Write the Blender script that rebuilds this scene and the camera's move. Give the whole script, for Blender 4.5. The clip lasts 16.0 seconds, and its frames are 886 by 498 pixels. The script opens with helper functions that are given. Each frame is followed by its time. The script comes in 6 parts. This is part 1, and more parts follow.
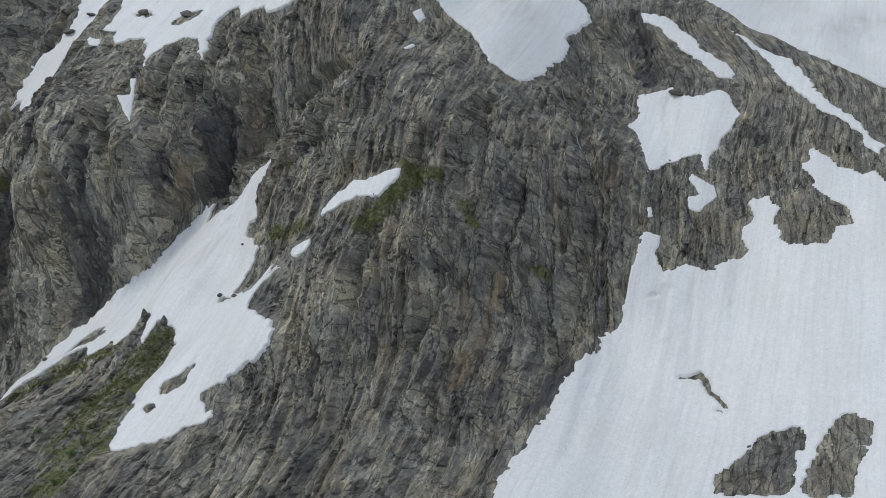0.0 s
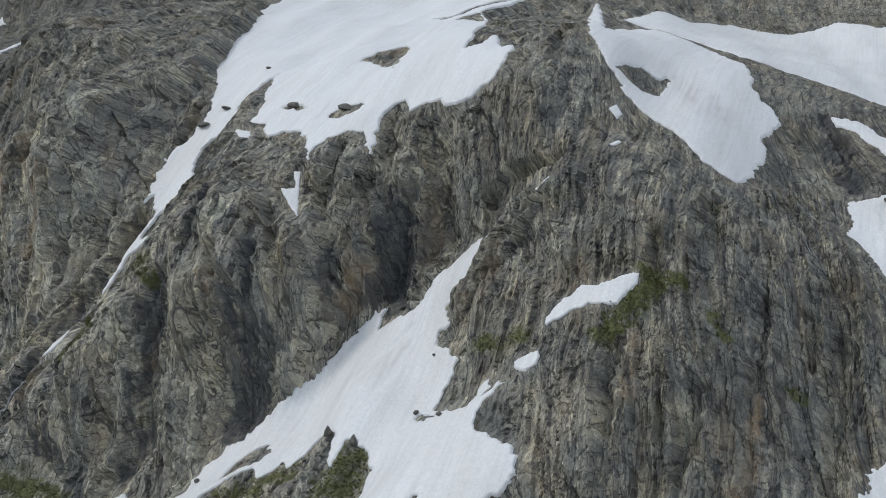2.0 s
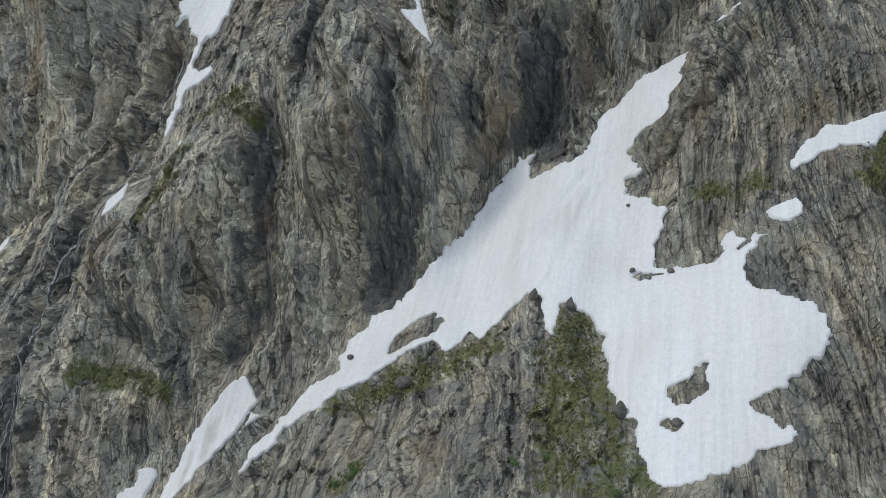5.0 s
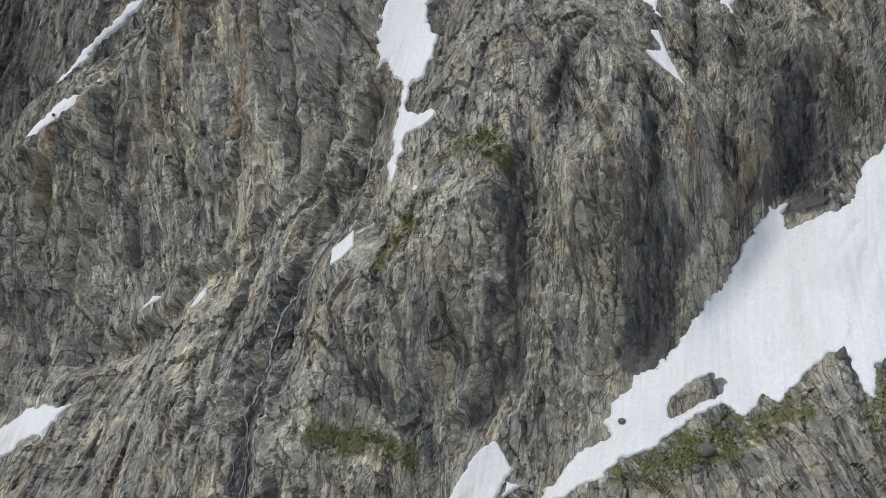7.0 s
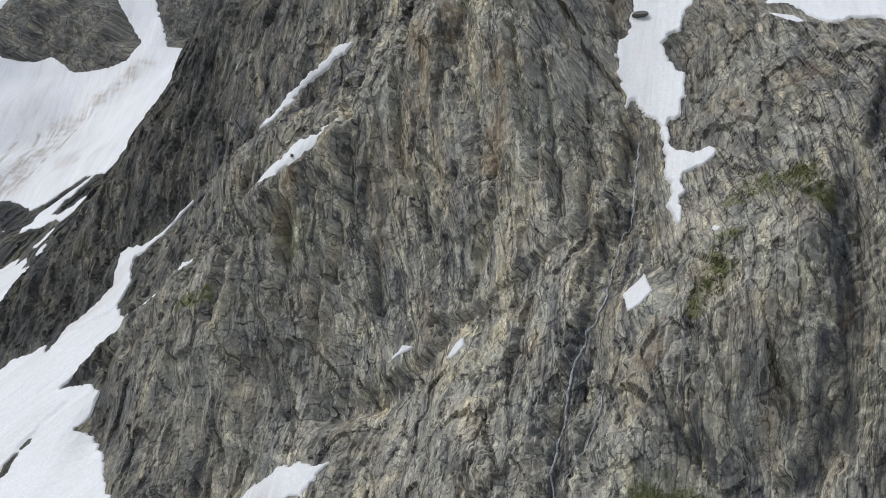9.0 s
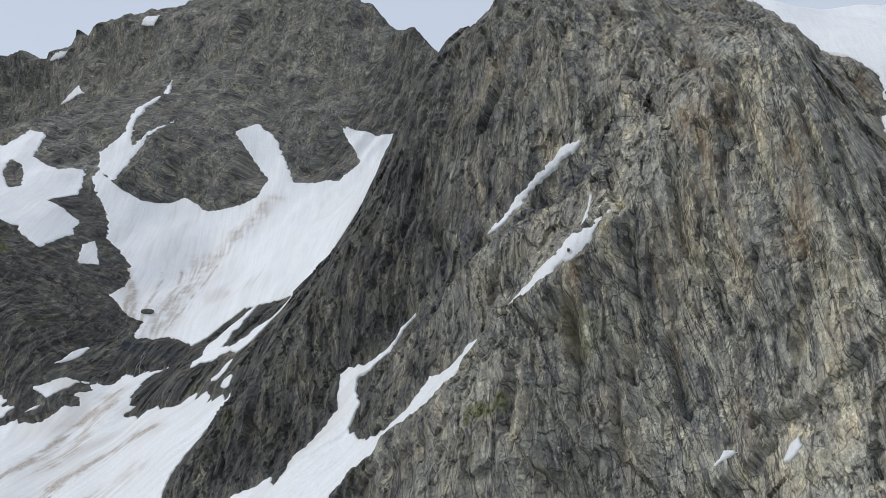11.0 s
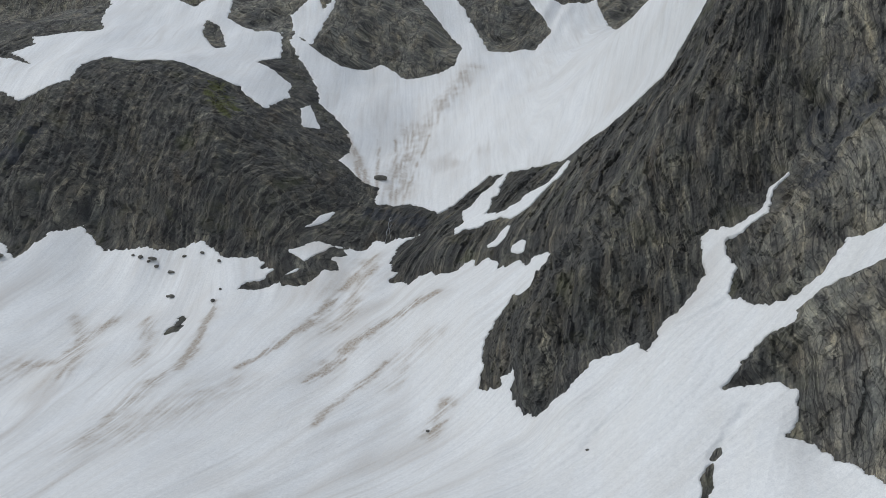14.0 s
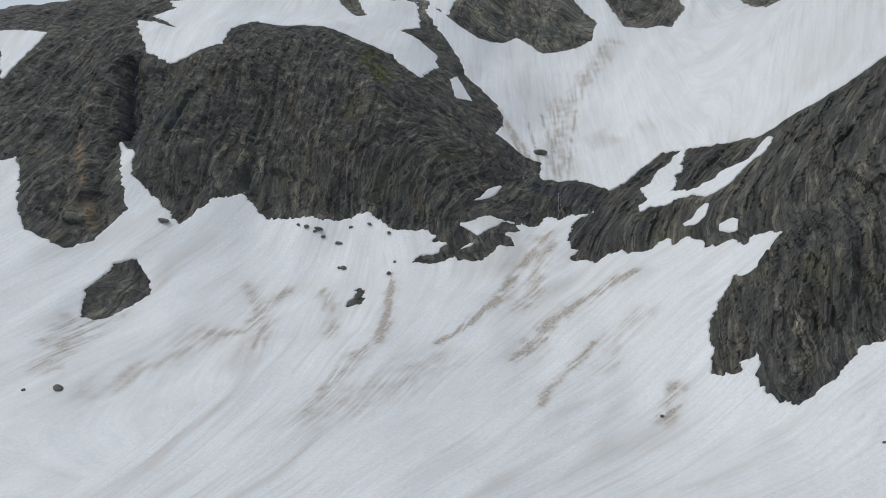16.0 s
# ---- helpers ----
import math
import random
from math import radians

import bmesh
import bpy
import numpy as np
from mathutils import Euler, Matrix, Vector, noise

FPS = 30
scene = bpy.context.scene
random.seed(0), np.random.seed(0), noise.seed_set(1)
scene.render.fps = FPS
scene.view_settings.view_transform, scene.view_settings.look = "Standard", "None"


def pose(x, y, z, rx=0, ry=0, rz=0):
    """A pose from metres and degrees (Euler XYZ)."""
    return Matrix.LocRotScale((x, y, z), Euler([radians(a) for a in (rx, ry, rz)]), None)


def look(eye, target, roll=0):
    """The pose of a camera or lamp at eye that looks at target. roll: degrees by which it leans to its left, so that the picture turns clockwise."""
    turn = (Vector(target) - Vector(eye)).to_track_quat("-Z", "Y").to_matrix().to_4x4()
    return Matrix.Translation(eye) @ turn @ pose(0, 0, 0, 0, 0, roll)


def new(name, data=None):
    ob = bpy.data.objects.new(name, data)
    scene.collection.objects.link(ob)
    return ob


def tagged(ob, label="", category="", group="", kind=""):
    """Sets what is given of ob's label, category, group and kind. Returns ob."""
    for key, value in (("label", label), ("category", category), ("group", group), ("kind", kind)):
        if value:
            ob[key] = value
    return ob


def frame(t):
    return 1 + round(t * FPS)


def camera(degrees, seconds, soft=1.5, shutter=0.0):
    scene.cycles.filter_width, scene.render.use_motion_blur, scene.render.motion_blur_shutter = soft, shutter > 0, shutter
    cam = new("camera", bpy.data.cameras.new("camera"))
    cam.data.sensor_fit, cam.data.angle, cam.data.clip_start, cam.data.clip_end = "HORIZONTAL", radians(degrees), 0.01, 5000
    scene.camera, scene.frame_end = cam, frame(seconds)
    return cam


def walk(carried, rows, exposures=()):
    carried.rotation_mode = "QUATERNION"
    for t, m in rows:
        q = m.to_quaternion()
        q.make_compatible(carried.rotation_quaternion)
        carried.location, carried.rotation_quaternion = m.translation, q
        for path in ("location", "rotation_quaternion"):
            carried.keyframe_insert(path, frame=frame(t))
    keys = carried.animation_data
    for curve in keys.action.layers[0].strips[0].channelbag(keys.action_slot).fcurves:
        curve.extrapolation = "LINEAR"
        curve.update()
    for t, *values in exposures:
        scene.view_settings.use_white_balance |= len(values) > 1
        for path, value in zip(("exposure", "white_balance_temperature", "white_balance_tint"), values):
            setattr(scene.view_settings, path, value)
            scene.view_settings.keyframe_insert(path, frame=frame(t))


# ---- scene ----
cam = camera(54.1, 16.0, soft=0.85)
PATH = [
    (0, (-0.219, 0.667, 178.646), (-1.022, 2.444, 178.203), -0.0),
    (0.5, (-17.353, 0.927, 176.657), (-18.176, 2.711, 176.284), 0.8),
    (1, (-33.999, 1.174, 174.7), (-34.822, 2.97, 174.385), 1.4),
    (1.5, (-50.582, 1.433, 173.178), (-51.412, 3.237, 172.94), 1.6),
    (2, (-67.356, 1.656, 171.077), (-68.192, 3.464, 170.894), 1.4),
    (2.5, (-83.903, 1.404, 169.251), (-84.729, 3.21, 169.012), 2.0),
    (3, (-100.739, 1.547, 166.354), (-101.494, 3.366, 166.005), 3.1),
    (3.2, (-107.518, 1.749, 165.715), (-108.239, 3.574, 165.33), 3.3),
    (5.3, (-182.854, 2.462, 157.119), (-183.227, 4.365, 156.628), 3.1),
    (5.5, (-189.226, 2.744, 156.047), (-189.593, 4.652, 155.573), 3.1),
    (6, (-205.528, 3.112, 153.744), (-205.901, 5.027, 153.307), 2.8),
    (6.5, (-221.889, 3.462, 151.383), (-222.282, 5.384, 150.996), 3.2),
    (7, (-238.458, 3.902, 148.168), (-238.871, 5.828, 147.822), 3.6),
    (7.5, (-255.113, 3.679, 145.54), (-255.517, 5.597, 145.141), 4.2),
    (8, (-271.618, 3.703, 142.863), (-271.99, 5.572, 142.257), 5.3),
    (8.5, (-288.104, 3.566, 139.72), (-288.495, 5.457, 139.2), 5.1),
    (9, (-304.906, 3.538, 136.544), (-305.389, 5.468, 136.343), 3.5),
    (9.5, (-321.983, 3.349, 133.501), (-322.537, 5.271, 133.552), 2.4),
    (9.7, (-328.71, 3.301, 132.583), (-329.268, 5.218, 132.693), 2.3),
    (11.8, (-399.085, 3.426, 115.912), (-399.690, 5.329, 116.029), -0.2),
    (12, (-405.642, 2.968, 115.006), (-406.264, 4.868, 115.053), -0.2),
    (12.5, (-421.864, 1.689, 113.081), (-422.523, 3.577, 113.033), -0.2),
    (13, (-438.116, 0.474, 111.024), (-438.803, 2.350, 110.944), -0.1),
    (13.5, (-454.502, -1.425, 109.088), (-455.215, 0.442, 109.012), 0.2),
    (14, (-470.531, -3.366, 107.151), (-471.240, -1.500, 107.026), 1.9),
    (14.5, (-486.662, -4.947, 104.931), (-487.371, -3.083, 104.779), 2.7),
    (15, (-502.613, -7.088, 102.552), (-503.326, -5.227, 102.386), 3.0),
    (15.5, (-518.637, -9.189, 100.374), (-519.363, -7.331, 100.218), 3.2),
    (16, (-535.003, -11.871, 98.012), (-535.777, -10.033, 97.855), 3.4),
]
EXPOSURES = [(0, -0.2, 6500, 9), (1.5, -0.12, 6480, 9), (3, -0.1, 6500, 10), (5.5, -0.06, 6500, 9), (6.5, 0.06, 6550, 11), (7.5, 0.2, 6700, 12), (8.5, 0.15, 6700, 12), (9.5, 0.12, 6540, 11), (12, -0.02, 6520, 10), (13, -0.17, 6540, 9), (14, -0.22, 6620, 9), (16, -0.18, 6640, 9)]
walk(cam, [(t, look(eye, target, roll)) for t, eye, target, roll in PATH], EXPOSURES)

# ---- light: thin high cloud, soft sun from the upper left ----
SUN_HEIGHT, SUN_SIDE = 48.0, -62.0
world = bpy.data.worlds.new("sky")
scene.world = world
world.use_nodes = True
wn = world.node_tree.nodes
sky = wn.new("ShaderNodeTexSky")
sky.sky_type, sky.sun_disc = "NISHITA", False
sky.sun_elevation, sky.sun_rotation = radians(SUN_HEIGHT), radians(180 + SUN_SIDE)
cloud = wn.new("ShaderNodeMix")
cloud.data_type = "RGBA"
cloud.inputs[0].default_value = 0.75
cloud.inputs[7].default_value = (5.6, 6.15, 7.05, 1)
world.node_tree.links.new(sky.outputs[0], cloud.inputs[6])
world.node_tree.links.new(cloud.outputs[2], wn["Background"].inputs[0])
wn["Background"].inputs[1].default_value = 0.112
sun = new("sun", bpy.data.lights.new("sun", "SUN"))
sun.data.energy, sun.data.angle, sun.data.color = 1.55, radians(12), (1.0, 0.98, 0.95)
sun.matrix_world = look((0, 0, 500), (100 * math.sin(radians(-SUN_SIDE)), 100 * math.cos(radians(SUN_SIDE)), 500 - 100 * math.tan(radians(SUN_HEIGHT))))

# ---- the lie of the land ----
# The mountain side is one lofted sheet that leans back 45 degrees: x runs along it, s up it, h stands off it.
# Each section gives h, in metres, every 40 m of s from s = -200.
# sections
FAR_LEFT = {
    -1080: [39, 31, 22, 14, 5, -4, -15, -27, -42, -60, -81, -106, -134, -164, -198, -233, -261, -271, -260, -233, -192, -149],
    -1040: [35, 26, 17, 8, -2, -11, -21, -32, -45, -60, -77, -98, -123, -151, -181, -216, -244, -254, -244, -218, -178, -138],
    -1000: [32, 21, 11, 1, -9, -19, -28, -38, -48, -59, -74, -91, -112, -138, -167, -198, -224, -235, -226, -202, -167, -132],
    -960: [30, 17, 6, -6, -16, -26, -36, -45, -52, -60, -71, -85, -103, -126, -153, -182, -204, -216, -212, -191, -162, -135],
    -920: [28, 14, 1, -13, -24, -35, -45, -53, -57, -61, -70, -82, -96, -117, -142, -167, -188, -201, -202, -192, -173, -149],
    -880: [28, 12, -4, -19, -32, -44, -55, -63, -61, -61, -72, -84, -96, -112, -133, -156, -176, -191, -196, -190, -177, -157],
    -840: [29, 11, -8, -26, -41, -53, -64, -70, -60, -60, -78, -96, -105, -114, -130, -150, -170, -186, -191, -185, -170, -154],
    -800: [32, 11, -10, -31, -51, -66, -75, -77, -68, -62, -85, -108, -115, -121, -132, -151, -170, -186, -191, -182, -166, -151],
}
DOME = {
    -760: [38, 14, -10, -35, -60, -83, -101, -100, -82, -68, -89, -116, -133, -134, -142, -158, -175, -189, -194, -184, -168, -153],
    -720: [45, 19, -8, -34, -62, -87, -108, -105, -77, -94, -123, -144, -165, -159, -166, -172, -183, -195, -198, -188, -172, -159],
    -680: [53, 25, -4, -33, -59, -80, -105, -115, -104, -133, -162, -171, -177, -174, -184, -186, -191, -197, -196, -190, -179, -170],
    -640: [60, 31, -1, -32, -62, -87, -108, -127, -136, -146, -161, -170, -177, -188, -200, -203, -209, -206, -200, -199, -194, -187],
    -600: [65, 36, 5, -29, -69, -96, -105, -118, -122, -131, -142, -152, -164, -182, -201, -217, -230, -223, -215, -215, -211, -203],
}
SPUR = {
    -560: [65, 37, 8, -27, -75, -98, -88, -100, -101, -112, -114, -120, -136, -160, -186, -208, -224, -225, -222, -222, -219, -214],
    -520: [58, 33, 7, -22, -58, -68, -52, -45, -59, -72, -67, -78, -101, -130, -159, -185, -204, -213, -217, -218, -218, -216],
    -480: [46, 22, -2, -27, -51, -57, -70, -45, -18, 1, -8, -37, -68, -100, -130, -158, -180, -195, -203, -209, -211, -213],
    -440: [32, 9, -14, -32, -36, -10, -16, -26, -21, 16, 15, -14, -45, -76, -106, -134, -158, -175, -187, -196, -201, -206],
    -400: [19, -2, -21, -33, -32, -12, 4, 2, -7, 12, 6, -16, -38, -63, -90, -117, -140, -159, -173, -183, -191, -197],
}
CLIFF = {
    -360: [13, -9, -28, -36, -22, -45, -18, 39, 30, 3, -16, -29, -46, -64, -86, -108, -129, -147, -161, -172, -181, -187],
    -320: [15, -7, -27, -32, 4, 9, -17, -16, -14, -18, -26, -42, -61, -80, -92, -108, -125, -141, -154, -165, -173, -179],
    -280: [24, 8, -8, -27, -41, 6, 25, 9, 8, -3, -20, -41, -64, -81, -94, -110, -128, -143, -154, -162, -167, -171],
    -240: [39, 30, 25, 18, -13, -28, 30, 29, 4, -2, -16, -36, -54, -68, -92, -117, -136, -149, -157, -161, -163, -164],
    -200: [55, 48, 44, 37, 20, -18, -33, 0, 13, 15, -10, -36, -57, -77, -105, -133, -151, -160, -163, -163, -161, -158],
}
BUTTRESS = {
    -160: [70, 61, 51, 35, 14, 5, 7, 5, 27, 20, -15, -46, -72, -99, -130, -157, -169, -171, -169, -164, -158, -152],
    -120: [81, 68, 54, 38, 23, 23, 24, 29, 4, -19, -30, -58, -88, -119, -150, -175, -182, -178, -171, -163, -154, -146],
    -80: [86, 71, 56, 36, 8, -17, -14, -2, -35, -40, -45, -75, -104, -132, -158, -177, -182, -177, -169, -158, -148, -138],
    -40: [87, 70, 54, 33, 7, -30, -48, -35, -43, -43, -67, -95, -117, -139, -157, -170, -173, -169, -161, -150, -140, -129],
}
EAST = {
    0: [83, 65, 47, 26, 2, -17, -26, -35, -41, -51, -77, -102, -121, -137, -150, -158, -160, -157, -149, -140, -129, -119],
    40: [76, 58, 40, 21, 2, -10, -18, -31, -44, -59, -80, -100, -118, -131, -140, -145, -146, -142, -135, -127, -117, -107],
    80: [70, 53, 35, 18, 3, -9, -18, -31, -46, -62, -79, -96, -111, -121, -128, -131, -131, -127, -121, -112, -103, -94],
    120: [63, 47, 31, 16, 3, -8, -20, -32, -47, -63, -77, -91, -103, -111, -115, -117, -115, -111, -105, -98, -89, -80],
    160: [57, 42, 27, 15, 2, -10, -21, -34, -48, -62, -75, -86, -94, -100, -103, -103, -101, -96, -90, -83, -75, -67],
}
# end of sections
# Spurs (positive) and hollows (negative) on the loft: middle in x and s, half-widths, turn in degrees, height.
DOME_FORMS = [
    (-802, 98, 13, 32, 8, 2.6),
    (-765, 126, 18, 26, -40, -3),
    (-743, 131, 8, 18, 30, -2.3),
    (-732, 138, 9, 22, 30, 3.4),
    (-691, 112, 8, 18, 30, 2.6),
    (-667, 114, 8, 18, 8, -2.4),
    (-606, 87, 13, 32, 8, 3.5),
]
COL_FORMS = [
    (-544, 65, 13, 32, -40, -4.6),
    (-542, -7, 8, 18, 30, -2.7),
    (-533, 4, 8, 18, 30, 2.3),
    (-530, 174, 28, 30, -20, -12),
    (-529, 36, 9, 22, -40, 4.1),
    (-515, 25, 8, 18, -12, -2),
]
SPUR_FORMS = [
    (-506, 104, 13, 32, 30, 2.6),
    (-486, -7, 18, 26, -40, 3.8),
    (-469, 73, 9, 22, -40, -4.6),
    (-468, 112, 9, 22, -12, -2),
    (-454, -23, 9, 22, 30, -3.4),
    (-454, -23, 13, 32, -12, -4.5),
    (-451, 61, 13, 32, -40, 4.8),
    (-441, 38, 13, 32, -40, -6.3),
]
SPUR_EDGE_FORMS = [
    (-431, 81, 8, 18, -12, 4.2),
    (-422, 16, 13, 32, -12, 5.2),
    (-416, -14, 14, 14, -12, 2.2),
    (-412, 80, 13, 32, -40, -4.4),
    (-411, 110, 13, 32, 8, -2.3),
    (-410, 50, 9, 22, -40, 4.6),
    (-401, 9, 13, 32, 30, -2.3),
    (-398, -29, 13, 32, -40, -3.5),
]
CLIFF_FORMS = [
    (-381, 39, 13, 32, -12, -5.1),
    (-368, 104, 13, 32, -40, 3.2),
    (-366, 59, 14, 14, -12, -3.9),
    (-361, -31, 13, 32, -40, 2.6),
    (-356, 43, 9, 22, -40, 2.7),
    (-352, 111, 13, 32, 8, 5.6),
    (-338, 46, 13, 32, 8, 5.5),
]
CHIMNEY_FORMS = [
    (-427, 97, 24, 6, 45, -6.0),
    (-414, 84, 26, 6, 45, 3.5),
    (-319, 113, 13, 32, -12, -3.1),
    (-312, 20, 8, 18, 8, -2.3),
    (-308, -31, 8, 18, -12, 2.7),
    (-307, 167, 13, 32, 30, 5.1),
    (-298, 3, 8, 18, -40, 3),
    (-295, 64, 8, 18, 30, -2),
    (-293, 41, 9, 22, -12, -4.1),
    (-289, -41, 8, 18, -40, 2.8),
    (-289, -20, 8, 18, -40, -4.2),
    (-281, 96, 13, 32, 8, 5.7),
    (-263, -25, 9, 22, 30, -3.1),
    (-263, 8, 9, 22, 30, 5.3),
    (-261, 66, 18, 26, 30, 2.4),
]
GULLY_FORMS = [
    (-248, -12, 13, 32, -40, -2.9),
    (-233, 40, 13, 32, -40, 6.9),
    (-231, 20, 8, 18, -12, 2),
    (-230, 67, 8, 18, 30, -1.2),
    (-224, 67, 13, 32, 30, -3.2),
    (-222, -19, 9, 22, -40, 2.1),
]
COULOIR_FORMS = [
    (-214, 14, 8, 18, 30, -1.7),
    (-209, 35, 8, 18, 30, 1.4),
    (-208, 39, 9, 22, -12, -5),
    (-199, 53, 8, 18, -40, -1.4),
    (-194, -19, 13, 32, 30, -3),
    (-193, 90, 13, 32, -40, 5.1),
    (-192, 8, 13, 32, -12, 7),
    (-189, 52, 8, 18, 8, 3.2),
    (-183, -2, 8, 18, -12, 2.5),
    (-175, -21, 8, 18, -40, -2),
]
BUTTRESS_FORMS = [
    (-166, 81, 9, 22, -40, -9.2),
    (-166, 81, 13, 32, -12, -2.1),
    (-165, 120, 9, 22, 30, 4.8),
    (-162, 17, 14, 14, -12, -6),
    (-155, 52, 8, 18, -12, 5.8),
    (-135, 34, 9, 22, -40, -3.3),
    (-127, 139, 13, 32, 8, -5.7),
    (-112, 16, 13, 32, -40, 5.1),
    (-103, -9, 8, 18, -12, -3.1),
    (-67, 118, 13, 32, 30, -4.4),
    (-60, 35, 9, 22, 30, -5.3),
]
FORMS = DOME_FORMS + COL_FORMS + SPUR_FORMS + SPUR_EDGE_FORMS + CLIFF_FORMS + CHIMNEY_FORMS + GULLY_FORMS + COULOIR_FORMS + BUTTRESS_FORMS
# The crest of the far ridge, in x and s: past it the ground falls away behind.
CREST = [(-1300, 560), (-1144, 572), (-1090, 588), (-1020, 592), (-960, 606), (-920, 625), (-880, 655), (-720, 648), (-690, 618), (-672, 604), (-657, 588), (-645, 581), (-625, 586), (-612, 567), (-595, 561), (-560, 575), (-520, 700), (-402, 700), (-374, 352), (-340, 336), (-310, 346), (-284, 340), (-258, 388), (-222, 500), (-198, 530), (-160, 700), (140, 720)]
SHEET = np.array([row for massif in (FAR_LEFT, DOME, SPUR, CLIFF, BUTTRESS, EAST) for row in massif.values()], float)
X0, S0, STEP, Y0, Z0 = -1080.0, -200.0, 40.0, 200.0, 100.0
LEAN_BACK = math.sqrt(0.5)


def to_world(x, s, h):
    return np.stack([x, Y0 + (s - h) * LEAN_BACK, Z0 + (s + h) * LEAN_BACK], -1)


def spline(f):
    return ((1 - f) ** 3 / 6, (3 * f ** 3 - 6 * f ** 2 + 4) / 6, (-3 * f ** 3 + 3 * f ** 2 + 3 * f + 1) / 6, f ** 3 / 6)


def base(x, s):
    """The smooth loft of the sections, with its spurs and hollows."""
    nx, ns = SHEET.shape
    p, q = np.clip((x - X0) / STEP, 1, nx - 2.001), np.clip((s - S0) / STEP, 1, ns - 2.001)
    i, j = p.astype(int), q.astype(int)
    wx, ws = spline(p - i), spline(q - j)
    out = 0.0
    for a in range(4):
        for b in range(4):
            out = out + SHEET[i - 1 + a, j - 1 + b] * wx[a] * ws[b]
    for cx, cs, rx, rs, turn, high in FORMS:
        ct, st = math.cos(radians(turn)), math.sin(radians(turn))
        out = out + high * np.exp(-(((x - cx) * ct + (s - cs) * st) / rx) ** 2 - (((s - cs) * ct - (x - cx) * st) / rs) ** 2)
    top = np.interp(x, [p[0] for p in CREST], [p[1] for p in CREST]) + (1 - 0.85 * smooth(-400, -370, x)) * (5 * grain(x / 13, x * 0 + 0.5, 71) + 2 * grain(x / 4.5, x * 0 + 0.5, 72))
    return out - 1.5 * np.maximum(s - top, 0)


def grain(x, y, seed):
    """Gradient noise in the plane, about -1 to 1."""
    i, j = np.floor(x).astype(np.int64), np.floor(y).astype(np.int64)
    fx, fy = x - i, y - j
    ux, uy = fx * fx * fx * (fx * (fx * 6 - 15) + 10), fy * fy * fy * (fy * (fy * 6 - 15) + 10)

    def corner(a, b):
        n = ((i + a) * 374761393 + (j + b) * 668265263 + seed * 974711) & 0xFFFFFFFF
        n = ((n ^ (n >> 13)) * 1274126177) & 0xFFFFFFFF
        turn = ((n ^ (n >> 16)) & 1023) * (math.pi / 512)
        return np.cos(turn) * (fx - a) + np.sin(turn) * (fy - b)
    low = corner(0, 0) * (1 - ux) + corner(1, 0) * ux
    high = corner(0, 1) * (1 - ux) + corner(1, 1) * ux
    return (low * (1 - uy) + high * uy) * 1.5


def smooth(a, b, v):
    f = np.clip((v - a) / (b - a), 0, 1)
    return f * f * (3 - 2 * f)


def blob(x, s, cx, cs, rx, rs):
    return np.exp(-((x - cx) / rx) ** 2 - ((s - cs) / rs) ** 2)


def chance(i, j, seed):
    n = (i * 374761393 + j * 668265263 + seed * 974711) & 0xFFFFFFFF
    n = ((n ^ (n >> 13)) * 1274126177) & 0xFFFFFFFF
    return ((n ^ (n >> 16)) & 0xFFFF) / 32767.5 - 1


def blocks(x, y, seed):
    """Broken blocks: each has two faces and an edge, leans its own way, and meets the next in a sharp crease."""
    i, j = np.floor(x).astype(np.int64), np.floor(y).astype(np.int64)
    out = np.full(x.shape, -9.0)
    for a in (-1, 0, 1):
        for b in (-1, 0, 1):
            p, q = i + a, j + b
            dx, dy = x - p - 0.5 - 0.42 * chance(p, q, seed), y - q - 0.5 - 0.42 * chance(p, q, seed + 1)
            stand = 0.55 * chance(p, q, seed + 2) + 0.9 * dx * chance(p, q, seed + 3) + 0.7 * dy * chance(p, q, seed + 4)
            out = np.maximum(out, stand + 0.5 - 0.95 * np.abs(dx + 0.25 * dy) - 0.45 * np.abs(dy) - 0.35 * (dx * dx + dy * dy))
    return out - 0.35


def slabs(x, y, seed):
    """Split slabs: each stands out or back as a whole, tilts its own way, and ends in an abrupt step."""
    i, j = np.floor(x).astype(np.int64), np.floor(y).astype(np.int64)
    best, out = np.full(x.shape, 9.0), np.zeros(x.shape)
    for a in (-1, 0, 1):
        for b in (-1, 0, 1):
            p, q = i + a, j + b
            dx, dy = x - p - 0.5 - 0.45 * chance(p, q, seed), y - q - 0.5 - 0.45 * chance(p, q, seed + 1)
            d = np.abs(dx + 0.3 * dy) + 0.8 * np.abs(dy - 0.2 * dx)
            near = d < best
            best, out = np.where(near, d, best), np.where(near, 0.6 * chance(p, q, seed + 2) + 0.8 * dx * chance(p, q, seed + 3) - 0.5 * dy * (0.3 + chance(p, q, seed + 4)), out)
    return out


